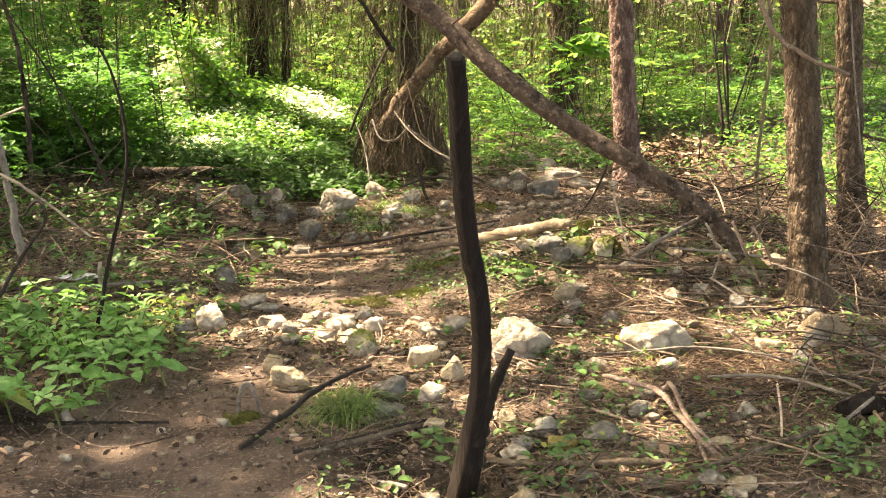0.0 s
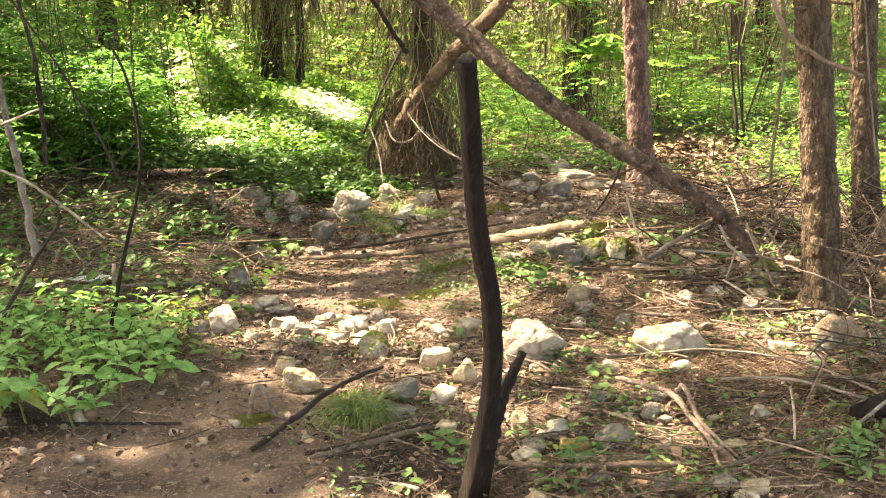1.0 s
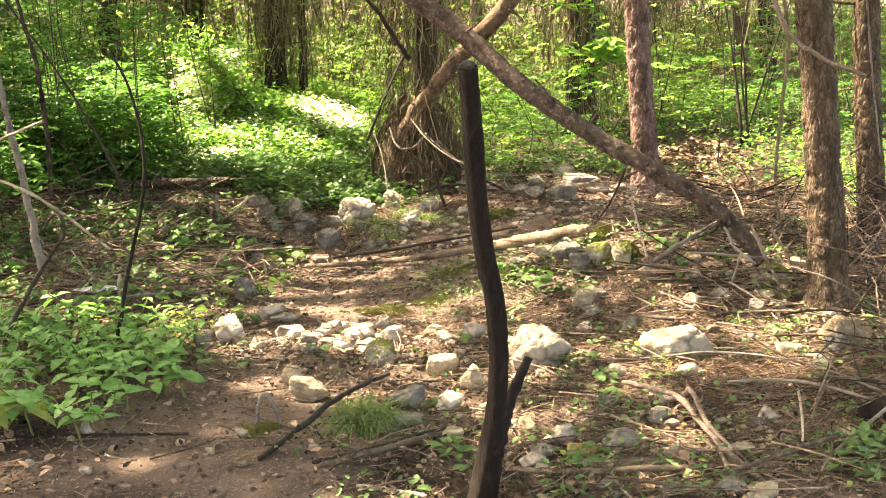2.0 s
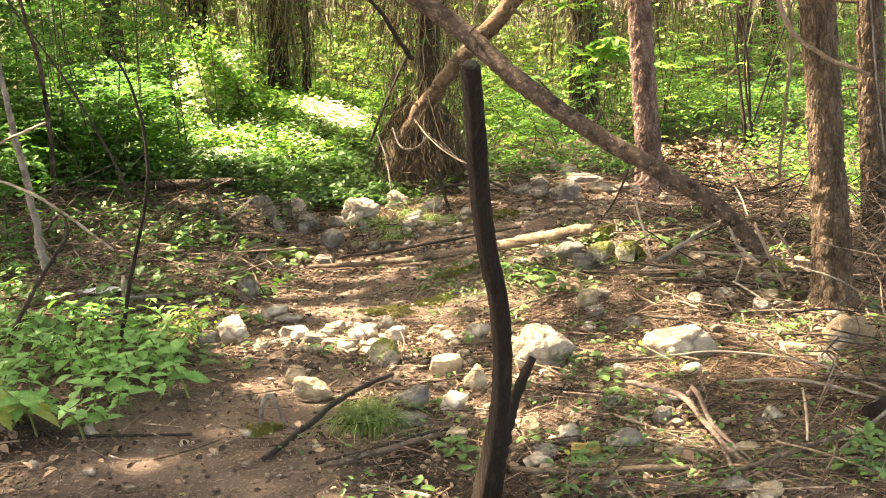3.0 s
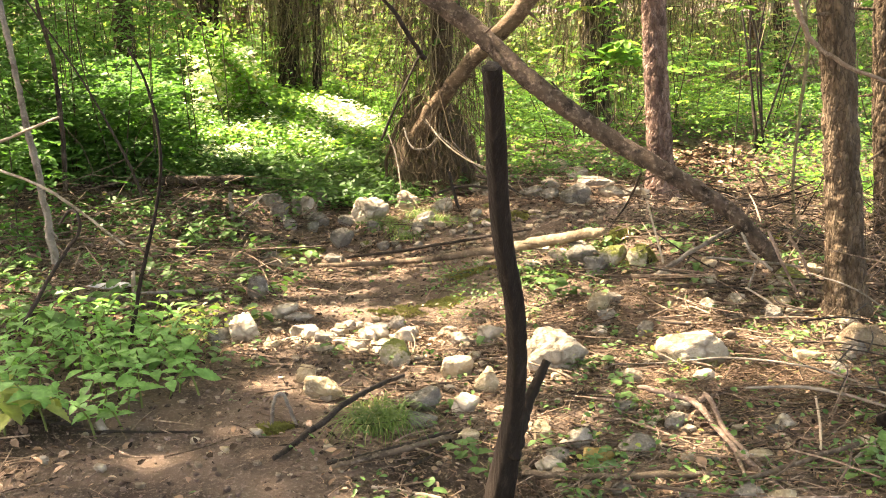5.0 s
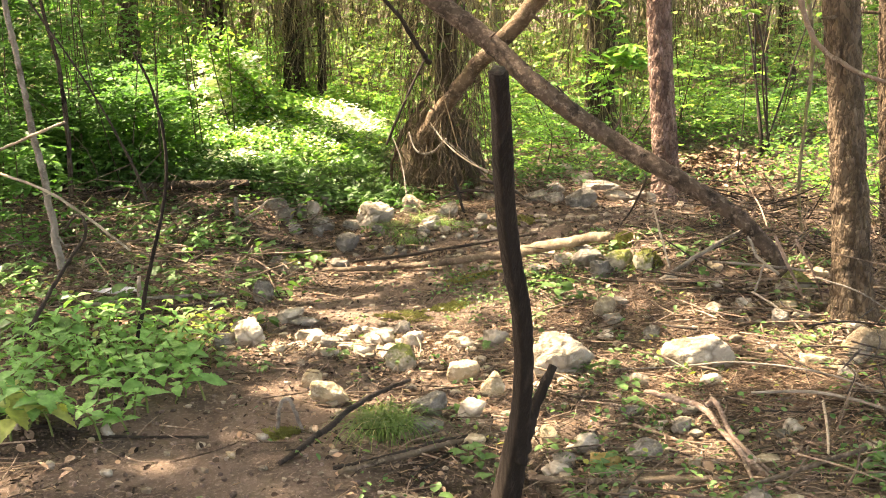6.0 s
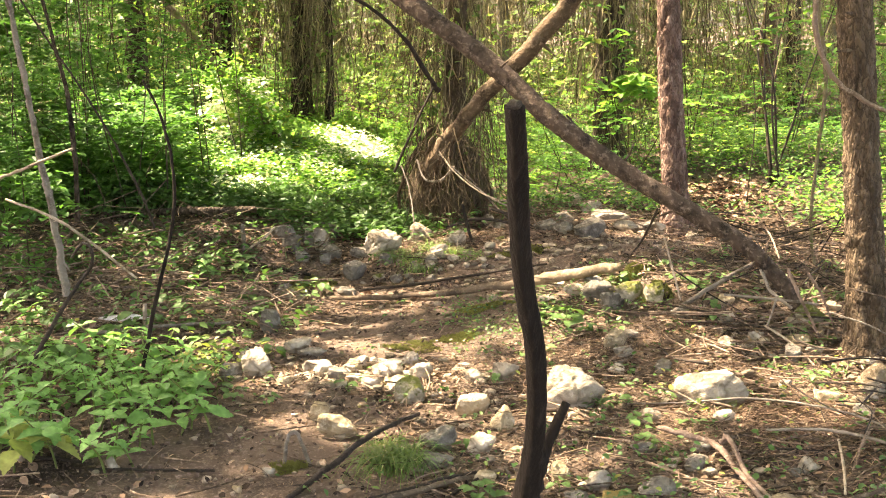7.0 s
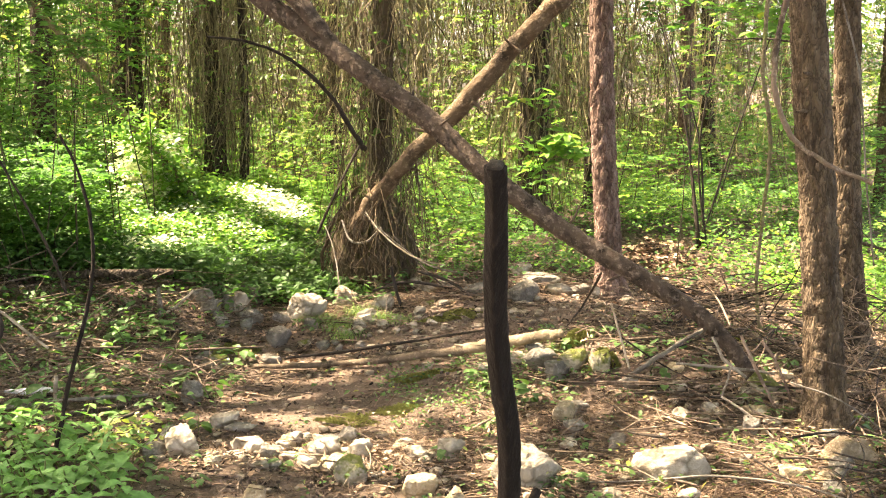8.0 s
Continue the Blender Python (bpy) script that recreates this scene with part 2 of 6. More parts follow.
# ---- mesh helpers ----
def mesh_of(name, verts, faces, mat, smooth=True):
    me = bpy.data.meshes.new(name)
    verts, faces = np.asarray(verts, np.float32), np.asarray(faces, np.int32)
    n, k = faces.shape
    me.vertices.add(len(verts))
    me.vertices.foreach_set("co", verts.ravel())
    me.loops.add(n * k)
    me.loops.foreach_set("vertex_index", faces.ravel())
    me.polygons.add(n)
    me.polygons.foreach_set("loop_start", np.arange(0, n * k, k, dtype=np.int32))
    me.polygons.foreach_set("use_smooth", np.full(n, smooth))
    me.materials.append(mat)
    me.update(calc_edges=True)
    me.validate()
    return me


def thing(name, me, label, category, group="", kind=""):
    return tagged(new(name, me), label, category, group, kind)


def part(name, me, parent, label=""):
    ob = new(name, me)
    ob.parent = parent
    return tagged(ob, label)


def base(name, at, label, category, group=""):
    ob = new(name)
    ob.empty_display_size = 0.05
    ob.location = at
    return tagged(ob, label, category, group)


def spline(points, steps):
    """Catmull-Rom through rows of numbers."""
    p = np.asarray(points, float)
    p = np.vstack([2 * p[0] - p[1], p, 2 * p[-1] - p[-2]])
    out = []
    for i in range(1, len(p) - 2):
        for t in np.linspace(0, 1, steps, endpoint=False):
            a, b, c, d = p[i - 1], p[i], p[i + 1], p[i + 2]
            out.append(0.5 * (2 * b + (c - a) * t + (2 * a - 5 * b + 4 * c - d) * t ** 2 + (3 * b - a - 3 * c + d) * t ** 3))
    out.append(p[-2])
    return np.array(out)


def tube(rows, segs=10, steps=5, rough=0.12, seed=0, offset=0, hewn=0.0):
    """Verts and quads of a tapering limb through rows of x, y, z, radius; uneven skin, closed ends."""
    q = spline(rows, steps)
    r = np.random.default_rng(seed)
    pts, rad = q[:, :3], np.maximum(q[:, 3], 0.001)
    tan = np.gradient(pts, axis=0)
    tan /= np.linalg.norm(tan, axis=1)[:, None] + 1e-9
    up = np.array([0.0, 0, 1]) if abs(tan[0, 2]) < 0.8 else np.array([0.0, 1, 0])
    verts, faces = [], []
    ang = np.arange(segs) * 2 * np.pi / segs
    lobes = 1 + rough * 0.6 * (np.sin(2 * ang + r.uniform(0, 6)) + np.sin(3 * ang + r.uniform(0, 6)))
    if hewn:
        lobes = lobes / (np.abs(np.cos(ang + hewn)) ** 7 + np.abs(np.sin(ang + hewn)) ** 7) ** (1 / 7) * 0.92
    for i in range(len(pts)):
        side = np.cross(up, tan[i])
        side /= np.linalg.norm(side) + 1e-9
        upr = np.cross(tan[i], side)
        k = rad[i] * lobes * (1 + rough * r.normal(0, 0.7, segs)) * (1 + rough * 0.5 * r.normal())
        verts.append(pts[i] + (np.cos(ang) * k)[:, None] * side + (np.sin(ang) * k)[:, None] * upr)
    n = len(pts)
    for i in range(n - 1):
        for j in range(segs):
            a, b = i * segs + j, i * segs + (j + 1) % segs
            faces.append((a, b, b + segs, a + segs))
    verts = list(np.vstack(verts))
    for ring, end, sgn in ((0, pts[0], -1), (n - 1, pts[-1], 1)):
        verts.append(end + tan[ring] * rad[ring] * 0.15 * sgn)
        c = len(verts) - 1
        for j in range(0, segs, 2):
            a, b, d = ring * segs + j, ring * segs + (j + 1) % segs, ring * segs + (j + 2) % segs
            faces.append((c, a, b, d) if sgn > 0 else (c, d, b, a))
    return np.array(verts), np.array(faces) + offset


def join(pieces):
    verts, faces, n = [], [], 0
    for v, f in pieces:
        verts.append(v)
        faces.append(np.asarray(f) + n)
        n += len(v)
    return np.vstack(verts), np.vstack(faces)


def limb_mesh(name, rows, mat, segs=10, steps=5, rough=0.12, seed=0, spurs=0, kinks=0.0, hewn=0.0):
    """A limb, with a few broken spurs standing off it; knots and kinks bend it off its line."""
    if kinks:
        rows = spline(rows, 4)
        j = np.random.default_rng(seed + 5).normal(0, 1, (len(rows), 3))
        rows[1:-1, :3] += j[1:-1] * rows[1:-1, 3:4] * kinks
    pieces = [tube(rows, segs, steps, rough, seed, 0, hewn)]
    r = np.random.default_rng(seed + 77)
    q = spline(rows, 6)
    for _ in range(spurs):
        i = int(r.integers(1, len(q) - 1))
        d = r.normal(0, 1, 3)
        d /= np.linalg.norm(d)
        w = q[i, 3]
        ln = w * r.uniform(1.8, 5)
        a = q[i, :3]
        pieces.append(tube([(*a, w * 0.35), (*(a + d * ln * 0.6), w * 0.25), (*(a + d * ln + r.normal(0, w * 0.4, 3)), w * 0.12)], 6, 2, 0.1, int(r.integers(1e6))))
    return mesh_of(name, *join(pieces), mat)


def leaves(pos, size, heading=None, tilt=0.5, width=0.34, fold=0.10, droop=0.15, seed=0, r=None, plain=False):
    """Verts and triangles of many folded leaves: each lies about level, tilted at random."""
    r = r or np.random.default_rng(seed)
    n = len(pos)
    th = r.uniform(0, 2 * np.pi, n) if heading is None else heading
    ax = np.stack([np.cos(th), np.sin(th), -droop + r.normal(0, tilt, n)], 1)
    ax /= np.linalg.norm(ax, axis=1)[:, None]
    nz = np.stack([r.normal(0, tilt, n), r.normal(0, tilt, n), np.ones(n)], 1)
    side = np.cross(nz, ax)
    side /= np.linalg.norm(side, axis=1)[:, None] + 1e-9
    nz = np.cross(ax, side)
    s = np.asarray(size)[:, None]
    w = width * r.uniform(0.75, 1.25, n)[:, None]
    if plain:
        v = np.stack([pos, pos + s * (0.45 * ax + w * side), pos + s * (ax - 0.1 * nz), pos + s * (0.45 * ax - w * side)], 1).reshape(-1, 3)
        return v, np.arange(n * 4).reshape(-1, 4)
    rows = [pos]
    for u, k in ((0.28, 0.85), (0.66, 0.78)):
        rows.append(pos + s * (u * ax + k * w * side + fold * k * nz))
    rows.append(pos + s * (ax - 0.06 * nz))
    for u, k in ((0.66, 0.78), (0.28, 0.85)):
        rows.append(pos + s * (u * ax - k * w * side + fold * k * nz))
    v = np.stack(rows, 1).reshape(-1, 3)
    i = np.arange(n)[:, None] * 6
    f = np.stack([i + np.array([[0, 3, 2, 1]]), i + np.array([[0, 5, 4, 3]])], 1).reshape(-1, 4)
    return v, f


def sprays(c, r, leaf, pairs=4, length=3.4):
    """Places, sizes and headings of leaflets set in pairs along flat drooping twigs, one twig at each centre."""
    n, per = len(c), 2 * pairs + 1
    th, fall = r.uniform(0, 2 * np.pi, n), r.normal(-0.16, 0.18, n)
    i = np.arange(per)
    t = np.where(i == per - 1, 1.0, (i // 2 + 0.6) / (pairs + 0.4))
    side = np.where(i == per - 1, 0.0, np.where(i % 2, 0.95, -0.95))
    big = r.uniform(*leaf, n)
    ax = np.stack([np.cos(th), np.sin(th), fall], 1)
    pos = c[:, None] + ax[:, None] * (big * length)[:, None, None] * (t - 0.5)[None, :, None]
    heading = th[:, None] + side[None] + r.normal(0, 0.15, (n, per))
    size = big[:, None] * (1.1 - 0.35 * t)[None] * r.uniform(0.8, 1.15, (n, per))
    return pos.reshape(-1, 3), size.ravel(), heading.ravel()


def strips(start, end, width, sag, r, steps=4):
    """Many thin hanging or lying strips from start to end, bent sideways by sag."""
    n = len(start)
    t = np.linspace(0, 1, steps + 1)[None, :, None]
    bend = r.normal(0, 1, (n, 1, 3)) * sag
    mid = start[:, None] * (1 - t) + end[:, None] * t + bend * np.sin(np.pi * t) + r.normal(0, 0.25, (n, steps + 1, 3)) * sag * t
    along = end - start
    side = np.cross(along, r.normal(0, 1, (n, 3)))
    side /= np.linalg.norm(side, axis=1)[:, None] + 1e-9
    w = np.asarray(width).reshape(-1, 1, 1) * side[:, None] * (1 - 0.6 * t)
    v = np.stack([mid - w, mid + w], 2).reshape(-1, 3)
    k = (steps + 1) * 2
    i = np.arange(n)[:, None, None] * k + np.arange(steps)[None, :, None] * 2
    f = (i + np.array([0, 1, 3, 2])[None, None]).reshape(-1, 4)
    return v, f


def clumps(n, per, spread, where, r, flat=0.6):
    """Points gathered in clumps; where(n) gives the clump centres."""
    c = where(n)
    p = np.repeat(c, per, 0) + r.normal(0, 1, (len(c) * per, 3)) * np.array([spread, spread, spread * flat])
    return p


# ---- ground: one sheet to the horizon ----
def ground_sheet():
    fx, fy = np.arange(-3.6, 3.61, 0.045), np.arange(2.2, 10.2, 0.045)
    xs = np.concatenate([[-400, -150, -70, -40, -25, -16, -11, -8, -6, -5, -4.2], fx, [4.2, 5, 6, 8, 11, 16, 25, 40, 70, 150, 400]])
    ys = np.concatenate([[-400, -100, -30, -10, -4, -1, 0.5, 1.5], fy, np.arange(10.4, 16, 0.3), [17, 19, 22, 26, 32, 40, 60, 100, 200, 500]])
    verts = []
    for y in ys:
        for x in xs:
            z = ground_z(x, min(y, 60))
            verts.append((x, y, z))
    nx = len(xs)
    i = (np.arange(len(ys) - 1)[:, None] * nx + np.arange(nx - 1)[None]).reshape(-1, 1)
    return mesh_of("ground", verts, i + np.array([[0, 1, nx + 1, nx]]), M_SOIL)


thing("ground", ground_sheet(), "brown forest soil with bare path and a low mound", "ground", kind="structure")


# ---- trees ----
# Hand-placed sun patches as x, y and radii; leaves shading them are removed.
LIT = [(-0.45, 5.5, 0.55, 0.26), (-0.2, 6.05, 0.40, 0.14), (0.45, 5.15, 0.32, 0.16), (1.05, 5.22, 0.30, 0.13), (1.15, 4.72, 0.16, 0.05), (0.85, 5.68, 0.4, 0.10),
       (-0.92, 6.85, 0.28, 0.12), (-0.7, 7.9, 0.30, 0.34), (-0.2, 8.85, 0.6, 0.34), (0.62, 6.72, 0.26, 0.13), (-1.2, 12.0, 1.1, 1.9), (-1.6, 10.6, 0.8, 0.8),
       (2.15, 10.0, 0.6, 0.45), (2.2, 9.05, 0.7, 0.45), (1.9, 9.1, 0.55, 0.28), (3.2, 13.0, 1.6, 1.8), (1.1, 13.5, 0.8, 1.4), (3.1, 7.3, 0.5, 0.35), (-1.7, 9.6, 0.7, 0.6),
       (-1.5, 6.9, 0.3, 0.10), (-0.1, 4.75, 0.35, 0.12), (-2.0, 9.9, 0.6, 0.9)]
rg = np.random.default_rng(64)
LIT += [(float(rg.uniform(-3.0, 3.0)), float(rg.uniform(3.6, 10.5)), float(rg.uniform(0.02, 0.15)), float(rg.uniform(0.015, 0.08))) for _ in range(430)]
LIT = [a for a in LIT if not (a[1] < 4.35 and a[2] > 0.10 or -2.3 < a[0] < -0.95 and 4.1 < a[1] < 5.5 and a[2] > 0.055)]
LIT = [a for a in LIT if not (a[0] < -0.8 and a[1] < 4.25 or a[0] < -0.35 and a[1] < 4.15 or a[0] > 0.9 and 4.3 < a[1] < 5.0 and a[2] > 0.06)]
LIT += [(-0.55, 8.55, 0.19, 0.10), (-0.15, 8.75, 0.19, 0.10), (-1.0, 8.6, 0.15, 0.08), (1.1, 8.5, 0.19, 0.10), (1.45, 4.85, 0.16, 0.06), (1.66, 5.05, 0.16, 0.08), (1.2, 4.62, 0.10, 0.05), (1.0, 4.80, 0.12, 0.05), (0.02, 4.02, 0.12, 0.05), (-0.15, 4.25, 0.10, 0.05), (0.22, 4.18, 0.12, 0.05), (-0.05, 3.8, 0.10, 0.04)]
LIT += [(2.65, 7.5, 0.4, 0.4), (3.0, 11.2, 0.7, 0.6), (1.2, 11.5, 0.6, 0.6), (2.0, 14.0, 1.2, 1.0), (-1.0, 14.3, 1.2, 1.2), (0.3, 13.6, 0.8, 1.0), (-2.5, 7.4, 0.3, 0.14), (-2.3, 6.6, 0.22, 0.10), (-0.6, 13.4, 0.9, 0.7), (2.5, 12.0, 0.7, 0.6), (3.1, 8.2, 0.6, 0.5), (0.35, 3.95, 0.18, 0.08), (0.62, 4.28, 0.18, 0.07), (-1.35, 5.9, 0.25, 0.10), (-0.95, 6.3, 0.22, 0.10), (-1.7, 5.6, 0.2, 0.08), (-1.9, 7.2, 0.25, 0.12), (-2.2, 9.2, 0.35, 0.3)]
LIT += [(float(rg.uniform(0.0, 2.0)), float(rg.uniform(3.4, 5.0)), float(rg.uniform(0.01, 0.05)), float(rg.uniform(0.01, 0.03))) for _ in range(26)]
LIT += [(float(rg.uniform(-2.2, 0.0)), float(rg.uniform(3.4, 5.2)), float(rg.uniform(0.01, 0.055)), float(rg.uniform(0.0, 0.025))) for _ in range(48)]
LIT = [a for a in LIT if not (-0.55 < a[0] < -0.08 and 4.12 < a[1] < 4.55)]
LIT = [a for a in LIT if not (1.0 < a[0] < 2.3 and 5.75 < a[1] < 7.3 and a[2] > 0.08)]
LIT += [(0.97, 6.67, 0.25, 0.10), (0.62, 7.15, 0.3, 0.12), (1.35, 6.3, 0.15, 0.06), (0.3, 7.4, 0.25, 0.12)]
LIT = [a for a in LIT if not (1.9 < a[0] < 3.0 and 5.3 < a[1] < 6.5 or a[0] > 0.9 and a[1] < 4.4)]
LIT = [a for a in LIT if not (0.0 < a[0] < 1.5 and 7.1 < a[1] < 8.3 and a[2] > 0.07)]
LIT = [a for a in LIT if a[:2] not in ((-1.0, 8.6), (-0.7, 7.9))] + [(-0.72, 7.75, 0.16, 0.20), (-1.65, 11.1, 0.5, 0.5), (-0.45, 5.5, 0.45, 0.15), (3.2, 9.3, 0.9, 1.1), (0.9, 10.6, 0.6, 0.5), (3.1, 7.8, 0.6, 0.5), (0.42, 5.03, 0.14, 0.12), (1.0, 5.06, 0.16, 0.12)]
LIT = [a for a in LIT if not (a[0] > 0.25 and a[1] < 4.5 and a[2] > 0.05)]
LIT += [(float(rg.uniform(-1.6, 0.3)), float(rg.uniform(3.4, 4.4)), 0.02, 0.01) for _ in range(14)]
LIT = [a for i, a in enumerate(LIT) if not (a[0] < 0.1 and a[1] < 4.7 and i % 3) and not (-2.3 < a[0] < -0.95 and 4.1 < a[1] < 5.6)]
LIT += [(2.1, 7.95, 0.45, 0.25), (1.95, 8.3, 0.4, 0.2), (3.6, 10.2, 0.8, 0.5), (2.9, 10.9, 0.6, 0.5), (3.3, 12.5, 1.0, 0.8), (2.3, 11.4, 0.6, 0.4)]
LIT = [(x, y, rx * 0.75, ry * 0.75) if x > 0.3 and 4.6 < y < 5.4 and rx > 0.1 else (x, y, rx, ry) for x, y, rx, ry in LIT]
LIT += [(0.0, 3.75, 0.12, 0.05), (-0.3, 3.6, 0.12, 0.05), (-0.78, 7.7, 0.26, 0.2)]
LIT += [(-1.7, 8.3, 0.4, 0.22), (-2.2, 8.0, 0.3, 0.2), (-1.3, 8.15, 0.3, 0.15), (-2.0, 7.3, 0.25, 0.12)]
LIT += [(1.7, 8.15, 0.6, 0.3), (2.2, 7.9, 0.5, 0.3), (1.4, 8.3, 0.4, 0.25), (0.8, 6.2, 0.3, 0.08), (0.45, 6.2, 0.3, 0.12), (0.75, 5.95, 0.28, 0.10)]
LIT = [a for a in LIT if not (-0.5 < a[0] < 0.4 and 6.3 < a[1] < 7.1 and a[2] > 0.06)]
LIT += [(-1.5, 10.4, 0.6, 0.5), (-1.9, 10.9, 0.5, 0.5), (-1.2, 11.0, 0.6, 0.4), (-1.0, 10.2, 0.4, 0.3)]
LIT += [(3.0, 6.7, 0.45, 0.2), (3.4, 6.6, 0.4, 0.25)]


# Further openings cut into the crowns to let dappled sun through.
CROWN_GAPS = [(-1.6, 10.2, 0.8, 0.8), (2.6, 10.8, 1.3, 1.0), (0.6, 10.8, 1.0, 0.9)]


def shaded(p, r, far_gaps=True):
    """Which leaves stay: openings are cut where sun should reach the LIT spots."""
    d = np.array(SUN_DIR)
    q = p[:, :2] - d[None, :2] * ((p[:, 2] - 0.1) / d[2])[:, None]
    wob = 1 + 0.45 * np.sin(7 * q[:, 0] + 3 * q[:, 1]) * np.sin(5 * q[:, 1] - 4 * q[:, 0])
    keep = np.ones(len(p), bool)
    for cx, cy, rx, ry in LIT:
        blot = (rx < 0.2) | (np.sin(13 * q[:, 0] + 4 * q[:, 1] + cx * 9) * np.sin(17 * q[:, 1] - 6 * q[:, 0] + cy * 5) < (0.4 if ry < 0.5 else 0.8))
        keep &= ~((((q[:, 0] - cx) / (rx + 0.08)) ** 2 + ((q[:, 1] - cy) / (ry + 0.08)) ** 2 < wob) & blot)
    if far_gaps:
        for cx, cy, rx, ry in CROWN_GAPS:
            keep &= ~((((q[:, 0] - cx) / rx) ** 2 + ((q[:, 1] - cy) / ry) ** 2 < 1) & (np.sin(9 * q[:, 0] + 2) * np.sin(8 * q[:, 1] + 3 * q[:, 0]) > -0.15))
        keep &= ~((q[:, 1] > 12.6) & (np.sin(1.3 * q[:, 0] + 1) * np.sin(1.1 * q[:, 1]) > 0.0))
    return keep


def bark_trunk(rows, mat, seed, segs, steps, relief):
    """A trunk whose skin is broken into upright plates with furrows between them."""
    v, f = tube(rows, segs, steps, 0.012, seed)
    q = spline(rows, steps)
    n = len(q) * segs
    c = np.repeat(q[:, :3], segs, 0)
    out = v[:n] - c
    rad = np.linalg.norm(out, axis=1)[:, None] + 1e-6
    out /= rad
    o = seed * 7.3
    k = np.array([noise.noise((a[0] * 34 + o, a[1] * 34, a[2] * 15)) * 0.8 + noise.noise((a[0] * 80, a[1] * 80 + o, a[2] * 42)) * 0.6 for a in v[:n]])
    k = np.clip(k * 1.8, -1, 0.55)
    v[:n] += out * (k * relief)[:, None]
    return mesh_of("trunk", v, f, mat)


def tree(x, y, lean, radius, bark, label, top=11.0, crown_n=1500, crown_r=2.6, vines=0, ivy=0, seed=0, category="tree", name="pine_tree", detail=False, relief=0.010):
    """Tapered trunk with limbs, and a crown of many leaves high above."""
    r = np.random.default_rng(1000 + seed)
    z0 = ground_z(x, y)
    ob = base(name, (x, y, z0), label, category, "forest trees")
    rows = []
    for h in (-0.15, 0.0, 0.12, 0.4, 1.0, 1.8, 2.8, 4.5, 7.0, top):
        flare = 1 + 0.55 * math.exp(-max(h, 0) / 0.12)
        k = h if h > 0 else 0
        rows.append((lean[0] * k + 0.015 * math.sin(2.1 * h + seed), lean[1] * k + 0.015 * math.sin(1.7 * h + 2 * seed), h, radius * flare * (1 - 0.075 * k)))
    part("trunk", bark_trunk(rows, bark, seed, 44 if detail else 16, 40 if detail else 8, relief), ob)
    limbs = []
    for _ in range(9):
        h = r.uniform(4.0, top - 0.5)
        a = r.uniform(0, 6.28)
        ln = crown_r * r.uniform(0.5, 0.9)
        s = np.array([lean[0] * h, lean[1] * h, h])
        e = s + np.array([math.cos(a) * ln, math.sin(a) * ln, r.uniform(0.1, 0.7)])
        limbs.append(tube([(*s, radius * 0.3), (*((s + e) / 2 + r.normal(0, 0.1, 3)), radius * 0.2), (*e, 0.01)], 6, 3, 0.1, int(r.integers(1e6))))
    for _ in range(5):
        h = r.uniform(0.5, 3.2)
        a = r.uniform(0, 6.28)
        ln = r.uniform(0.04, 0.3)
        s = np.array([lean[0] * h, lean[1] * h, h])
        e = s + np.array([math.cos(a), math.sin(a), r.uniform(-0.4, 0.3)]) * (ln + radius)
        limbs.append(tube([(*s, 0.010), (*((s + e) / 2), 0.009), (*e, 0.004)], 6, 2, 0.1, int(r.integers(1e6))))
    tagged(part("branchwork", mesh_of("branchwork", *join(limbs), bark), ob, "limbs and dead stubs"), kind="stuff")
    # Crown above the view, built to cast shade, with openings cut for LIT.
    if crown_n:
        crown_n = int(crown_n * (1.0 if y > 8.4 else 0.62))
        c = np.stack([r.normal(0, crown_r * 0.5, crown_n // 12), r.normal(0, crown_r * 0.5, crown_n // 12), r.uniform(5.5, top + 0.6, crown_n // 12)], 1)
        p = np.repeat(c, 12, 0) + r.normal(0, 0.28, (len(c) * 12, 3))
        p[:, 0] += lean[0] * p[:, 2]
        p[:, 1] += lean[1] * p[:, 2]
        p = p[shaded(p + np.array([x, y, z0]), r)]
        ln = r.uniform(0.16, 0.26, len(p))
        th = r.uniform(0, 6.283, len(p))
        p -= np.stack([np.cos(th), np.sin(th), np.zeros(len(p))], 1) * ln[:, None] * 0.5
        part("crown", mesh_of("crown", *leaves(p, ln, th, r=r, width=0.48, tilt=0.25, droop=0.0, plain=True), L_CROWN), ob)
    if vines:
        n = vines
        a, h = r.uniform(0, 6.28, n), r.uniform(0.8, 4.2, n)
        rr = radius + np.abs(r.normal(0, 0.16, n))
        s = np.stack([np.cos(a) * rr + lean[0] * h, np.sin(a) * rr + lean[1] * h, h], 1)
        e = s + np.stack([r.normal(0, 0.09, n), r.normal(0, 0.09, n), -np.minimum(r.uniform(0.3, 1.4, n), h - 0.02)], 1)
        part("vine_curtain", mesh_of("vines", *strips(s, e, r.uniform(0.0025, 0.007, n), 0.10, r, 6), M_VINE), ob, "dry vines hanging down the trunk")["kind"] = "stuff"
    if ivy:
        a, h = r.uniform(0, 6.28, ivy), r.uniform(0.1, 4.0, ivy)
        rr = radius + np.abs(r.normal(0.03, 0.14, ivy))
        p = np.stack([np.cos(a) * rr + lean[0] * h, np.sin(a) * rr + lean[1] * h, h], 1)
        part("climbing_foliage", mesh_of("ivy", *leaves(p, r.uniform(0.04, 0.09, ivy), r=r, droop=0.5), L_FAR), ob, "leaves of a climbing vine")["kind"] = "stuff"
    return ob


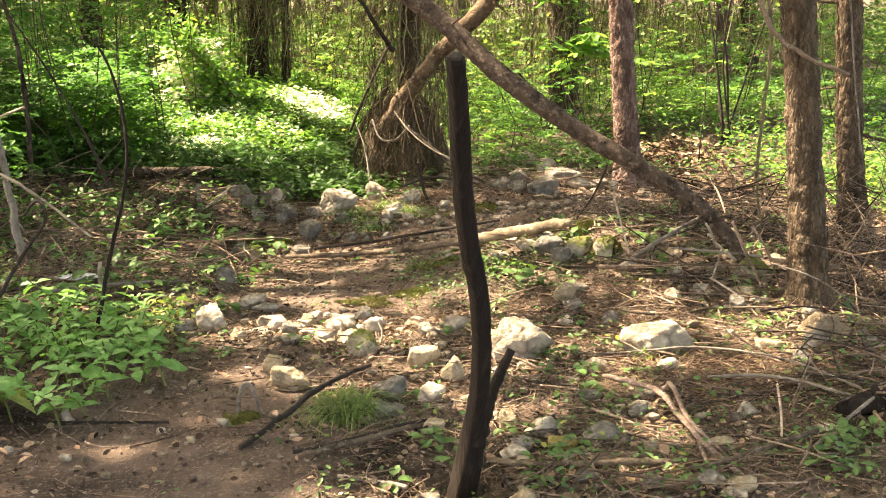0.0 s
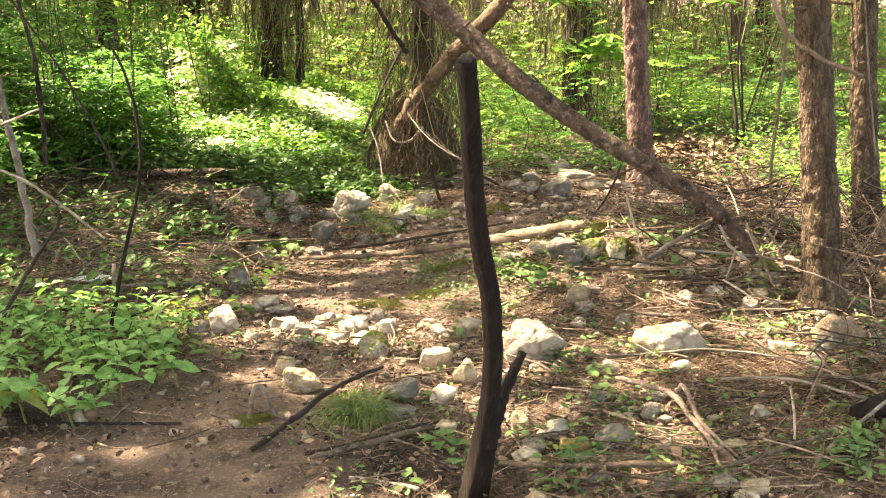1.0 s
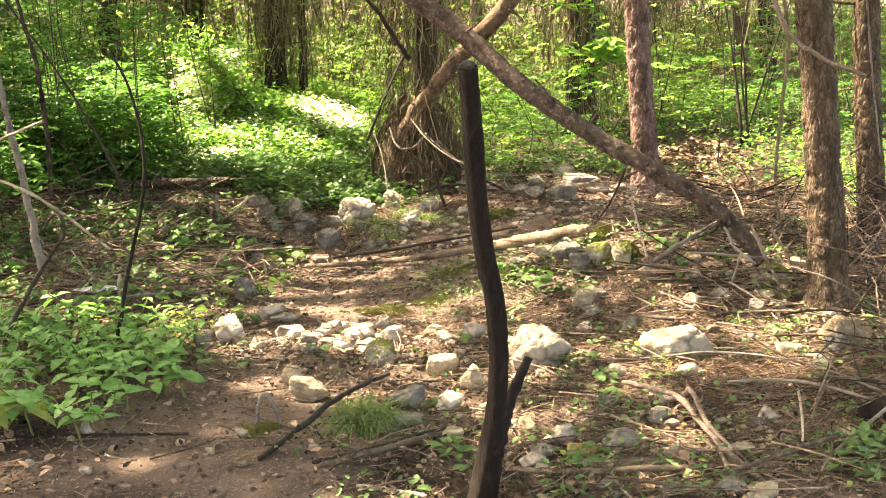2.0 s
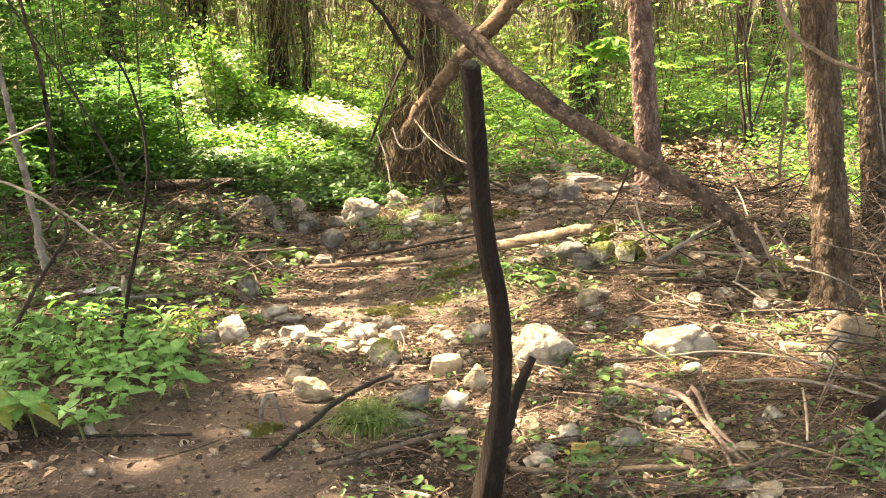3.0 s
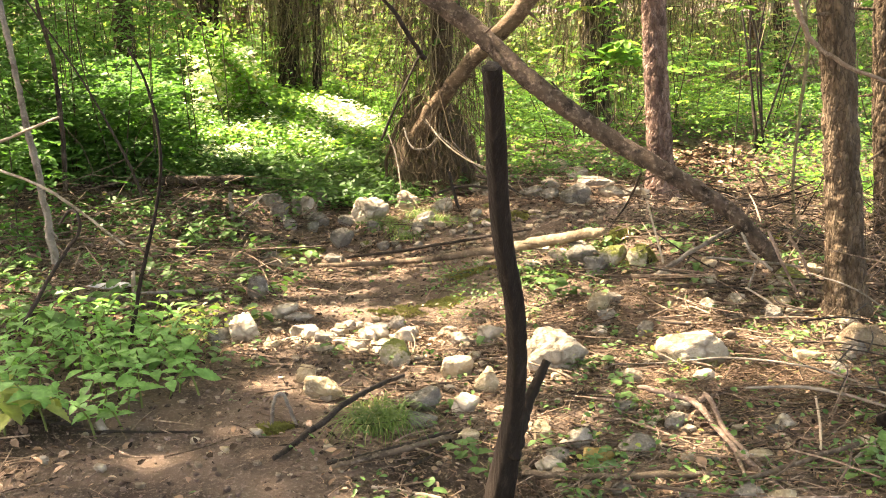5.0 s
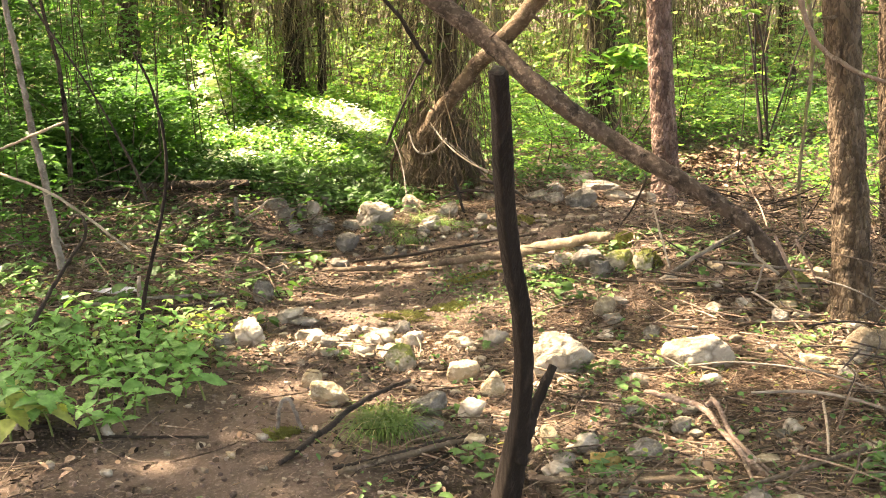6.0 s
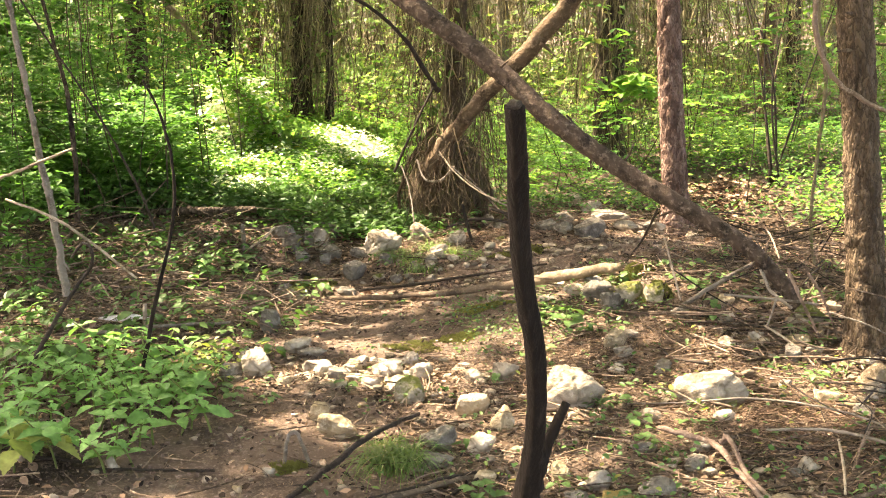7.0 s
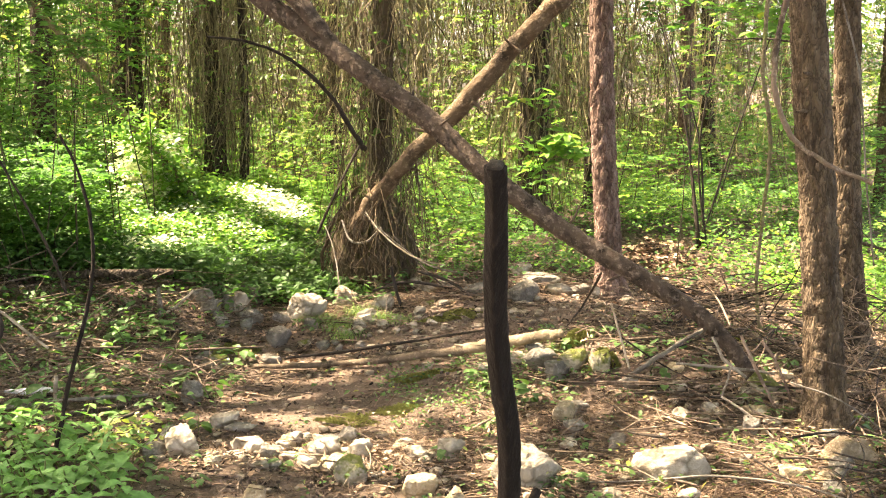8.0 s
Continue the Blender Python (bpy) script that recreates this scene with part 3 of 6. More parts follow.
tree(1.79, 5.42, (-0.062, 0.02), 0.083, M_PINEBARK, "straight pine trunk with flaking grey-brown bark", seed=1, detail=True)
tree(1.48, 8.50, (-0.030, 0.02), 0.088, M_REDBARK, "pine trunk with reddish peeling bark behind the mound", seed=2, detail=True)
tree(2.53, 6.88, (-0.062, 0.0), 0.078, M_PINEBARK, "slim pine with furrowed brown bark", seed=3, detail=True)
tree(1.42, 11.6, (0.0, 0.01), 0.145, M_BARK, "dark trunk hung with dry climbing vines", vines=800, ivy=700, seed=4, name="vine_hung_tree")
tree(-1.70, 13.5, (0.0, 0.0), 0.12, M_BARK, "brown trunk wrapped in dead hanging vines", vines=1200, ivy=650, seed=5, name="vine_hung_tree")
tree(-1.40, 13.3, (0.01, 0.0), 0.045, M_BARK, "thin trunk beside the vine-wrapped tree", vines=450, ivy=250, seed=6, crown_n=600)
tree(-0.10, 9.62, (0.055, 0.0), 0.095, M_ROOT, "mossy trunk hung with dry vine strands", vines=480, ivy=500, seed=7, name="vine_hung_tree")
tree(-2.62, 13.6, (0.01, 0.0), 0.175, M_BARK, "dark shaded trunk among leaves", seed=8, ivy=2600, vines=300)
tree(-3.05, 11.8, (0.0, 0.0), 0.11, M_BARK, "dark shaded trunk among leaves", seed=9, ivy=1800)
tree(2.15, 12.6, (0.02, 0.0), 0.06, M_BARK, "slim grey trunk among green leaves", seed=10, vines=160, crown_n=900)
tree(3.9, 15.5, (0.0, 0.0), 0.11, M_REDBARK, "distant pine trunk in green shade", seed=11)
tree(0.55, 15.0, (0.0, 0.0), 0.08, M_GREYWOOD, "pale distant trunk behind vines", seed=12, vines=300)
tree(-0.5, 16.5, (0.01, 0.0), 0.10, M_BARK, "distant trunk with hanging vines", seed=13, vines=400, ivy=300)
tree(3.3, 18.5, (0.0, 0.0), 0.09, M_GREYWOOD, "pale slim trunk among distant vines", seed=14, vines=200)
tree(-4.2, 9.2, (0.02, 0.0), 0.12, M_BARK, "dark trunk at the shaded edge", seed=15, ivy=600)
rt = np.random.default_rng(5)
for k in range(26):
    yy = 17.0 + 1.15 * k * 0.9
    tree(float(rt.uniform(-0.42, 0.42) * yy + 0.3), yy, (float(rt.normal(0, 0.02)), 0.0), float(rt.uniform(0.06, 0.15)), (M_BARK, M_PINEBARK, M_GREYWOOD)[k % 3],
         "distant forest trunk with dry vines", seed=40 + k, vines=140, ivy=250, crown_n=1700, crown_r=3.2, top=12)
# Unseen trees outside the view, added to block sun and sky light.
for k, (xx, yy) in enumerate([(-2.6, 2.2), (-3.8, 5.4), (-4.6, 0.5), (2.8, 1.8), (3.6, 4.6), (-6.4, 8.8), (-5.0, 3.2), (4.5, 9.0), (-7.0, 10.5), (-6.8, 5.2), (-5.2, 13.5), (5.2, 12.5), (1.4, -1.8), (-2.0, -2.5), (3.2, -3.4), (5.2, -0.6), (6.2, 3.5), (-7.4, -1.0), (-4.8, -4.5),
                              (-5.7, 5.0), (-4.6, 6.6), (0.4, -5.4), (7.2, 7.5), (-9.0, 2.4), (-9.5, 7.6), (8.6, 0.6), (-1.8, -8.4), (6.4, -6.6), (-8.2, -6.0)]):
    tree(xx, yy, (0.0, 0.0), 0.11, M_PINEBARK, "unseen pine added round the clearing to cast shade", seed=80 + k, crown_n=2600 if k < 12 or k in (19, 20) else 1400, crown_r=3.4)


# ---- leaning and fallen trunks ----
def limb(name, label, mat, rows, category="branch", segs=10, rough=0.14, spurs=2, group="", steps=5, kinks=0.10):
    seed = int(abs(rows[0][0] * 971 + rows[0][1] * 577 + len(rows) * 31)) % 99991
    return thing(name, limb_mesh(name, rows, mat, segs, steps, rough, seed, spurs, kinks), label, category, group)


def branch(name, label, mat, rows):
    rows = [(x, y, z, r * 0.58) for x, y, z, r in rows]
    if name in ("fallen_branch", "forked_branch"):
        rows = [(x, y, max(z, ground_z(x, y) + 0.008 + 0.6 * r), r) for x, y, z, r in rows]
    return limb(name, label, mat, rows, "branch", 8, 0.12, 0 if len(rows) < 4 or name == "arched_root" else 2, "dead wood", 4, 0.16)


leaning = base("leaning_trunk", (1.61, 5.85, 0.2), "lichen-flecked dead trunk leaning across the clearing", "dead tree")
LEAN = [(x - 1.61, y - 5.85, z - 0.2, r * 0.80) for x, y, z, r in [(-1.5, 7.25, 2.72, 0.058), (-0.77, 6.90, 2.09, 0.062), (-0.46, 6.75, 1.86, 0.063), (-0.19, 6.60, 1.66, 0.064),
        (0.14, 6.45, 1.41, 0.064), (0.43, 6.30, 1.14, 0.061), (0.78, 6.20, 0.88, 0.058), (1.11, 6.05, 0.68, 0.055), (1.36, 5.97, 0.52, 0.050), (1.52, 5.91, 0.36, 0.046), (1.62, 5.86, 0.20, 0.042)]]
lean_trunk = part("trunk", bark_trunk(LEAN, M_LEANLOG, 4, 36, 30, 0.005), leaning)
rk = np.random.default_rng(41)
for k in range(26):
    q = spline(LEAN, 8)[int(rk.integers(6, 70))]
    d = rk.normal(0, 1, 3)
    d /= np.linalg.norm(d)
    a, ln = q[:3] + d * q[3] * 0.8, rk.uniform(0.02, 0.12)
    part("branch_stub", limb_mesh("branch_stub", [(*a, 0.008), (*(a + d * ln * 0.5 + rk.normal(0, 0.006, 3)), 0.006), (*(a + d * ln), 0.003)], M_LEANLOG, 6, 3, 0.12, k), lean_trunk)
part("side_limb", limb_mesh("side_limb", [(x - 1.61, y - 5.85, z - 0.2, r) for x, y, z, r in [(-0.28, 6.66, 1.72, 0.029), (-0.42, 6.70, 1.90, 0.041), (-0.56, 6.75, 2.07, 0.044), (-1.1, 6.95, 2.7, 0.04)]],
     M_LEANLOG, 12, 6, 0.08, 6, 0), leaning)
crossing = base("crossing_trunk", (-0.29, 9.25, 0.3), "bare sunlit trunk leaning out of the root mass", "dead tree")
cross_trunk = part("trunk", limb_mesh("trunk", [(x + 0.29, y - 9.25, z - 0.3, r * 0.70) for x, y, z, r in [(1.75, 8.0, 2.8, 0.08), (1.18, 8.30, 2.20, 0.088), (1.00, 8.40, 2.03, 0.090), (0.72, 8.55, 1.72, 0.090),
     (0.43, 8.70, 1.38, 0.088), (0.21, 8.85, 1.16, 0.082), (0.01, 9.00, 0.92, 0.080), (-0.15, 9.15, 0.69, 0.095), (-0.29, 9.25, 0.45, 0.105)]], M_CROSS, 24, 9, 0.03, 8, 0, 0.08), crossing)
for k, (x, y, z, dx, dz) in enumerate([(0.86, 8.40, 1.80, -0.12, 0.10), (0.55, 8.58, 1.48, 0.10, -0.09), (0.30, 8.72, 1.27, -0.15, 0.03), (0.10, 8.90, 1.02, 0.12, -0.02), (-0.08, 9.05, 0.78, -0.10, 0.05)]):
    part("branch_stub", limb_mesh("branch_stub", [(x + 0.29, y - 9.25, z - 0.3, 0.014), (x + 0.29 + dx * 0.6, y - 9.25, z - 0.3 + dz * 0.5, 0.010), (x + 0.29 + dx, y - 9.28, z - 0.3 + dz, 0.005)], M_CROSS, 8, 3, 0.1, 60 + k), cross_trunk)

# the forked post: a dark stake with a side prong and a flat cut head
stake = base("forked_post", (0.12, 3.75, 0.0), "dark weathered forked stake standing in the soil", "post")
part("shaft", limb_mesh("shaft", [(x - 0.12, y - 3.75, z, r) for x, y, z, r in [(0.10, 3.23, 1.39, 0.0235), (0.11, 3.30, 1.25, 0.025), (0.12, 3.40, 1.04, 0.026), (0.14, 3.47, 0.84, 0.027),
     (0.17, 3.53, 0.67, 0.027), (0.18, 3.60, 0.46, 0.027), (0.17, 3.65, 0.29, 0.029), (0.15, 3.70, 0.13, 0.037), (0.12, 3.75, -0.05, 0.043), (0.10, 3.78, -0.16, 0.046), (0.09, 3.79, -0.28, 0.047)]], M_POST, 24, 8, 0.03, 21, 0, 0.0, 0.5), stake)
part("prong", limb_mesh("prong", [(x - 0.12, y - 3.75, z, r) for x, y, z, r in [(0.165, 3.68, 0.13, 0.026), (0.19, 3.69, 0.22, 0.023), (0.22, 3.72, 0.30, 0.019), (0.285, 3.76, 0.425, 0.014)]], M_POST, 10, 6, 0.1, 22, 0), stake)
part("cut_head", limb_mesh("cut_head", [(-0.0205, -0.523, 1.388, 0.021), (-0.021, -0.525, 1.394, 0.0195), (-0.0215, -0.527, 1.3985, 0.016)], M_CUT, 24, 3, 0.03, 23, 0, 0.0, 0.5), stake, "grey cut end of the stake")

log = base("fallen_log", (0.22, 6.95, 0.13), "half-peeled brown log lying across the mound", "log")
for name, mat, note, rows in (("barked_length", M_LOG, "brown bark on the thin end", [(-0.92, 7.63, -0.09, 0.012), (-0.51, 7.40, -0.03, 0.016), (-0.30, 7.27, 0.005, 0.016), (-0.08, 7.12, 0.055, 0.020), (0.22, 6.95, 0.125, 0.023), (0.36, 6.87, 0.16, 0.025)]),
                              ("peeled_length", M_PEELED, "pale bare wood of the thick end", [(0.30, 6.905, 0.148, 0.024), (0.40, 6.84, 0.18, 0.028), (0.50, 6.78, 0.205, 0.030), (0.66, 6.67, 0.255, 0.029), (0.78, 6.58, 0.29, 0.027), (0.83, 6.54, 0.31, 0.020)])):
    part(name, limb_mesh(name, [(x - 0.22, y - 6.95, z - 0.13, r) for x, y, z, r in rows], mat, 18, 8, 0.05, 51, 0, 0.10), log, note)
limb("fallen_log", "brown rotting log sunk in the green undergrowth", M_BARK, [(-2.66, 8.76, 0.30, 0.024), (-2.19, 8.68, 0.325, 0.030), (-1.83, 8.60, 0.345, 0.030), (-1.45, 8.50, 0.365, 0.022)], "log", 14, 0.10, 0)
branch("slanting_trunk", "thin mossy trunk leaning through green leaves", M_MOSSBARK, [(-2.88, 10.60, 2.33, 0.044), (-2.52, 10.70, 1.88, 0.044), (-2.15, 10.80, 1.35, 0.049), (-1.85, 10.90, 0.94, 0.049), (-1.64, 11.00, 0.66, 0.055), (-1.33, 11.20, 0.22, 0.061)])
branch("dead_branch", "arching bare dead branch beside the vine-hung trunk", M_DARKWOOD, [(-1.19, 8.60, 1.91, 0.012), (-0.93, 8.70, 1.88, 0.015), (-0.67, 8.80, 1.77, 0.020), (-0.41, 8.90, 1.54, 0.024), (-0.24, 9.00, 1.26, 0.028), (-0.16, 9.10, 1.14, 0.032)])
branch("dead_branch", "dark bare twig hanging over green undergrowth", M_DARKWOOD, [(-0.18, 9.10, 1.20, 0.016), (-0.35, 9.20, 0.87, 0.016), (-0.51, 9.30, 0.52, 0.021)])
branch("bent_sapling", "thin dark bare sapling bent over near its top", M_POST, [(-1.48, 5.70, 1.38, 0.009), (-1.41, 5.68, 1.24, 0.0105), (-1.36, 5.65, 1.05, 0.0125), (-1.34, 5.60, 0.85, 0.0135), (-1.36, 5.58, 0.69, 0.014), (-1.41, 5.52, 0.47, 0.0155), (-1.46, 5.45, 0.22, 0.016), (-1.48, 5.40, 0.10, 0.016)])
branch("dead_sapling", "grey barkless dead sapling trunk", M_GREYWOOD, [(-2.40, 6.46, 2.30, 0.024), (-2.33, 6.42, 1.80, 0.026), (-2.27, 6.40, 1.39, 0.028), (-2.24, 6.40, 1.16, 0.028), (-2.21, 6.40, 0.92, 0.032), (-2.17, 6.40, 0.65, 0.035), (-2.14, 6.40, 0.34, 0.038), (-2.13, 6.40, 0.22, 0.038)])
branch("dead_sapling", "thin brown dead sapling", M_BARK, [(-2.62, 7.50, 2.30, 0.014), (-2.54, 7.50, 1.95, 0.016), (-2.47, 7.50, 1.59, 0.018), (-2.40, 7.50, 1.25, 0.022), (-2.38, 7.50, 0.80, 0.026), (-2.39, 7.50, 0.45, 0.026)])
branch("dead_branch", "thin leaning dark stick in shade", M_DARKWOOD, [(-2.62, 7.00, 2.05, 0.008), (-2.33, 7.00, 1.56, 0.010), (-2.13, 7.00, 1.24, 0.010), (-1.97, 7.00, 0.94, 0.012), (-1.84, 7.00, 0.64, 0.014), (-1.79, 7.00, 0.48, 0.014)])
branch("broken_branch", "pale broken branch end without bark", M_PALEWOOD, [(-2.36, 6.20, 0.88, 0.015), (-2.22, 6.15, 0.93, 0.015), (-1.92, 6.00, 1.04, 0.013)])
branch("dead_branch", "long pale grey fallen stick", M_PALEWOOD, [(-2.34, 6.20, 0.77, 0.011), (-2.06, 6.10, 0.68, 0.012), (-1.87, 6.10, 0.54, 0.012), (-1.67, 6.10, 0.37, 0.010)])
branch("hooked_branch", "dark dead branch with a hooked tip", M_DARKWOOD, [(-1.92, 5.20, 0.17, 0.016), (-1.81, 5.25, 0.36, 0.016), (-1.73, 5.30, 0.49, 0.014), (-1.65, 5.30, 0.60, 0.013), (-1.65, 5.30, 0.67, 0.012), (-1.70, 5.35, 0.68, 0.011), (-1.77, 5.40, 0.61, 0.009)])
branch("dead_branch", "dark stick lying along the fallen log", M_DARKWOOD, [(-0.66, 7.50, -0.01, 0.014), (-0.22, 7.30, 0.08, 0.017), (0.26, 7.05, 0.20, 0.013), (0.47, 6.95, 0.25, 0.010)])
branch("arched_root", "grey root arching out of the path", M_GREYWOOD, [(-0.703, 4.36, -0.02, 0.012), (-0.691, 4.36, 0.090, 0.012), (-0.668, 4.36, 0.135, 0.012), (-0.643, 4.36, 0.12, 0.012), (-0.622, 4.36, 0.057, 0.012), (-0.594, 4.36, -0.03, 0.012)])
branch("forked_branch", "reddish-brown forked branch among pine needles", M_REDWOOD, [(0.71, 4.55, 0.07, 0.016), (0.81, 4.43, 0.08, 0.021), (0.89, 4.33, 0.07, 0.020), (0.92, 4.12, 0.05, 0.017), (0.95, 3.82, 0.05, 0.016), (1.02, 3.55, 0.03, 0.013)])
branch("fallen_branch", "reddish-brown branch beside the forked one", M_REDWOOD, [(0.90, 4.35, 0.07, 0.016), (0.93, 4.33, 0.10, 0.016), (0.94, 4.05, 0.06, 0.015), (1.00, 3.76, 0.02, 0.012)])
branch("dead_branch", "long thin dead stick in front of the pale boulder", M_GREYWOOD, [(0.65, 4.95, 0.04, 0.006), (0.87, 4.86, 0.07, 0.007), (1.08, 4.75, 0.12, 0.008), (1.28, 4.64, 0.13, 0.008), (1.44, 4.49, 0.13, 0.008), (1.62, 4.24, 0.10, 0.007)])
branch("dead_branch", "grey stick propped on the brush", M_GREYWOOD, [(1.01, 3.60, -0.04, 0.011), (1.21, 3.75, 0.01, 0.012), (1.39, 3.90, 0.06, 0.012), (1.59, 4.05, 0.13, 0.011)])
branch("dead_branch", "thin pale stick beside the forked post", M_PALEWOOD, [(0.25, 4.23, 0.01, 0.006), (0.29, 4.03, -0.00, 0.006), (0.32, 3.83, -0.01, 0.006)])
branch("fallen_branch", "thick dark branch behind the forked post", M_BARK, [(0.05, 4.25, 0.01, 0.015), (0.15, 4.02, 0.00, 0.018), (0.24, 3.80, -0.01, 0.017), (0.31, 3.57, -0.01, 0.016)])
branch("fallen_branch", "pale peeled branch piece", M_PALEWOOD, [(-0.29, 3.76, 0.00, 0.011), (-0.18, 3.73, 0.00, 0.015), (-0.06, 3.69, -0.01, 0.015)])
branch("fallen_branch", "thin dark stick at the path edge", M_DARKWOOD, [(-1.41, 4.29, 0.02, 0.007), (-1.19, 4.32, 0.00, 0.009), (-0.95, 4.31, 0.01, 0.009)])
branch("fallen_branch", "dark stick under the nettles", M_DARKWOOD, [(-1.74, 4.38, 0.04, 0.011), (-1.55, 4.34, 0.04, 0.011), (-1.40, 4.33, 0.02, 0.009)])
branch("fallen_branch", "grey-brown stick across the nettles", M_GREYWOOD, [(-1.91, 6.09, 0.09, 0.016), (-1.60, 6.27, 0.08, 0.016), (-1.31, 6.61, 0.01, 0.013)])
branch("fallen_branch", "brown fallen branch behind the nettles", M_BARK, [(-1.78, 5.66, 0.11, 0.021), (-1.59, 5.88, 0.10, 0.024), (-1.37, 6.27, 0.04, 0.022)])
branch("fallen_branch", "dark stick above the nettles", M_DARKWOOD, [(-1.40, 5.48, 0.12, 0.012), (-1.29, 5.79, 0.11, 0.015), (-1.21, 6.10, 0.08, 0.016)])
branch("dead_branch", "pale bare twig raised from the litter", M_PALEWOOD, [(-1.56, 8.20, 0.09, 0.012), (-1.42, 8.25, 0.16, 0.014), (-1.29, 8.30, 0.27, 0.012)])
branch("fallen_branch", "brown rotten branch piece", M_BARK, [(-1.61, 7.97, 0.09, 0.027), (-1.33, 7.98, 0.05, 0.027), (-1.02, 8.01, -0.01, 0.023)])
branch("broken_stub", "upright broken stub of a dead stem", M_GREYWOOD, [(-1.49, 8.20, 0.31, 0.023), (-1.49, 8.20, 0.19, 0.027), (-1.49, 8.20, 0.08, 0.031)])
branch("fallen_branch", "grey-brown branch resting on the leaning trunk base", M_GREYWOOD, [(1.01, 6.00, 0.17, 0.018), (1.18, 5.98, 0.29, 0.021), (1.46, 6.13, 0.40, 0.020)])
branch("dead_branch", "thin pale stick hanging from the leaning trunk", M_PALEWOOD, [(1.00, 6.15, 0.53, 0.009), (1.04, 6.05, 0.34, 0.009), (1.06, 6.00, 0.24, 0.009)])
branch("splintered_branch", "pale splintered branch at the foot of the leaning trunk", M_REDWOOD, [(1.51, 5.72, 0.45, 0.013), (1.57, 5.65, 0.29, 0.013), (1.64, 5.60, 0.14, 0.013), (1.68, 5.55, 0.04, 0.011)])
branch("splintered_branch", "peeled broken branch beside the pine", M_REDWOOD, [(1.60, 5.70, 0.43, 0.013), (1.67, 5.65, 0.30, 0.011), (1.72, 5.60, 0.13, 0.008), (1.73, 5.55, 0.05, 0.008)])
branch("dead_branch", "dark dead twig under the leaning trunk", M_DARKWOOD, [(0.92, 7.00, 0.23, 0.010), (1.02, 6.90, 0.41, 0.011), (1.04, 6.60, 0.61, 0.013)])
branch("dead_sapling", "slender dead sapling with rough brown bark", M_MOSSBARK, [(1.89, 6.60, 2.04, 0.021), (1.87, 6.60, 1.67, 0.020), (1.92, 6.60, 1.29, 0.020), (1.89, 6.60, 0.85, 0.018), (1.87, 6.60, 0.55, 0.017), (1.90, 6.60, 0.26, 0.017)])
branch("curved_branch", "smooth pale branch curving past the pine trunks", M_TWIG, [(1.49, 5.20, 1.94, 0.021), (1.45, 5.20, 1.73, 0.021), (1.44, 5.18, 1.56, 0.020), (1.50, 5.15, 1.38, 0.019), (1.63, 5.10, 1.27, 0.016), (1.80, 5.05, 1.19, 0.014)])
branch("hanging_twig", "thin grey twig hanging beside the pines", M_GREYWOOD, [(1.90, 5.70, 1.98, 0.008), (2.00, 5.70, 1.63, 0.008), (2.07, 5.75, 1.20, 0.008), (2.15, 5.80, 0.75, 0.008)])
branch("dead_branch", "bare level twig across thin stems", M_BARK, [(1.76, 7.00, 1.82, 0.008), (1.98, 7.00, 1.83, 0.010), (2.20, 7.00, 1.81, 0.010)])
branch("broken_stub", "charred dark stub standing by pale stones", M_DARKWOOD, [(0.00, 8.50, 0.38, 0.018), (0.03, 8.50, 0.24, 0.020), (0.08, 8.50, 0.07, 0.022)])
branch("dry_vine", "pale dry vine looping from the root mass", M_PALEWOOD, [(-0.17, 9.00, 0.71, 0.010), (-0.07, 8.90, 0.58, 0.010), (0.09, 8.80, 0.45, 0.010), (0.23, 8.70, 0.39, 0.010), (0.37, 8.70, 0.36, 0.010)])
branch("dry_vine", "dry vine loop on the root mass", M_GREYWOOD, [(-0.33, 9.10, 0.63, 0.013), (-0.27, 9.00, 0.50, 0.013), (-0.16, 9.00, 0.49, 0.013), (-0.05, 9.00, 0.59, 0.013)])
branch("dead_branch", "dark twig lying along the leaning trunk", M_DARKWOOD, [(0.67, 7.90, 1.03, 0.011), (0.82, 7.60, 0.85, 0.014), (0.96, 7.30, 0.75, 0.014), (1.07, 6.90, 0.67, 0.013), (1.19, 6.50, 0.57, 0.012)])
branch("dead_branch", "level dead stick at the foot of the leaning trunk", M_GREYWOOD, [(1.22, 5.75, 0.32, 0.011), (1.58, 5.75, 0.28, 0.011), (1.67, 5.72, 0.27, 0.011)])
branch("dead_branch", "thin grey stick in front of the pine", M_GREYWOOD, [(1.55, 5.20, 0.36, 0.006), (1.75, 5.15, 0.29, 0.006), (1.94, 5.10, 0.15, 0.004)])
branch("dead_branch", "thin dark stick among stones", M_BARK, [(1.11, 5.60, 0.23, 0.008), (1.27, 5.60, 0.21, 0.010), (1.44, 5.60, 0.19, 0.008)])
branch("dead_branch", "pale slanting stick near the mossy stone", M_PALEWOOD, [(1.34, 5.45, 0.24, 0.008), (1.45, 5.40, 0.17, 0.009), (1.54, 5.30, 0.08, 0.008)])
branch("dead_branch", "grey stick propped under the leaning trunk", M_GREYWOOD, [(1.40, 5.80, 0.43, 0.011), (1.44, 5.75, 0.34, 0.013), (1.53, 5.70, 0.26, 0.013)])
branch("dead_branch", "short upright grey twig", M_GREYWOOD, [(1.39, 5.60, 0.20, 0.008), (1.44, 5.62, 0.34, 0.008)])
branch("dead_branch", "dark bark strip lying on the pale log", M_DARKWOOD, [(0.61, 6.90, 0.21, 0.012), (0.77, 6.85, 0.25, 0.015), (0.84, 6.80, 0.28, 0.012)])
branch("dry_vine", "long pale vine sweeping from the root mass", M_GREYWOOD, [(-0.19, 9.00, 0.70, 0.007), (0.05, 8.90, 0.49, 0.009), (0.28, 8.80, 0.34, 0.009), (0.55, 8.70, 0.29, 0.007)])
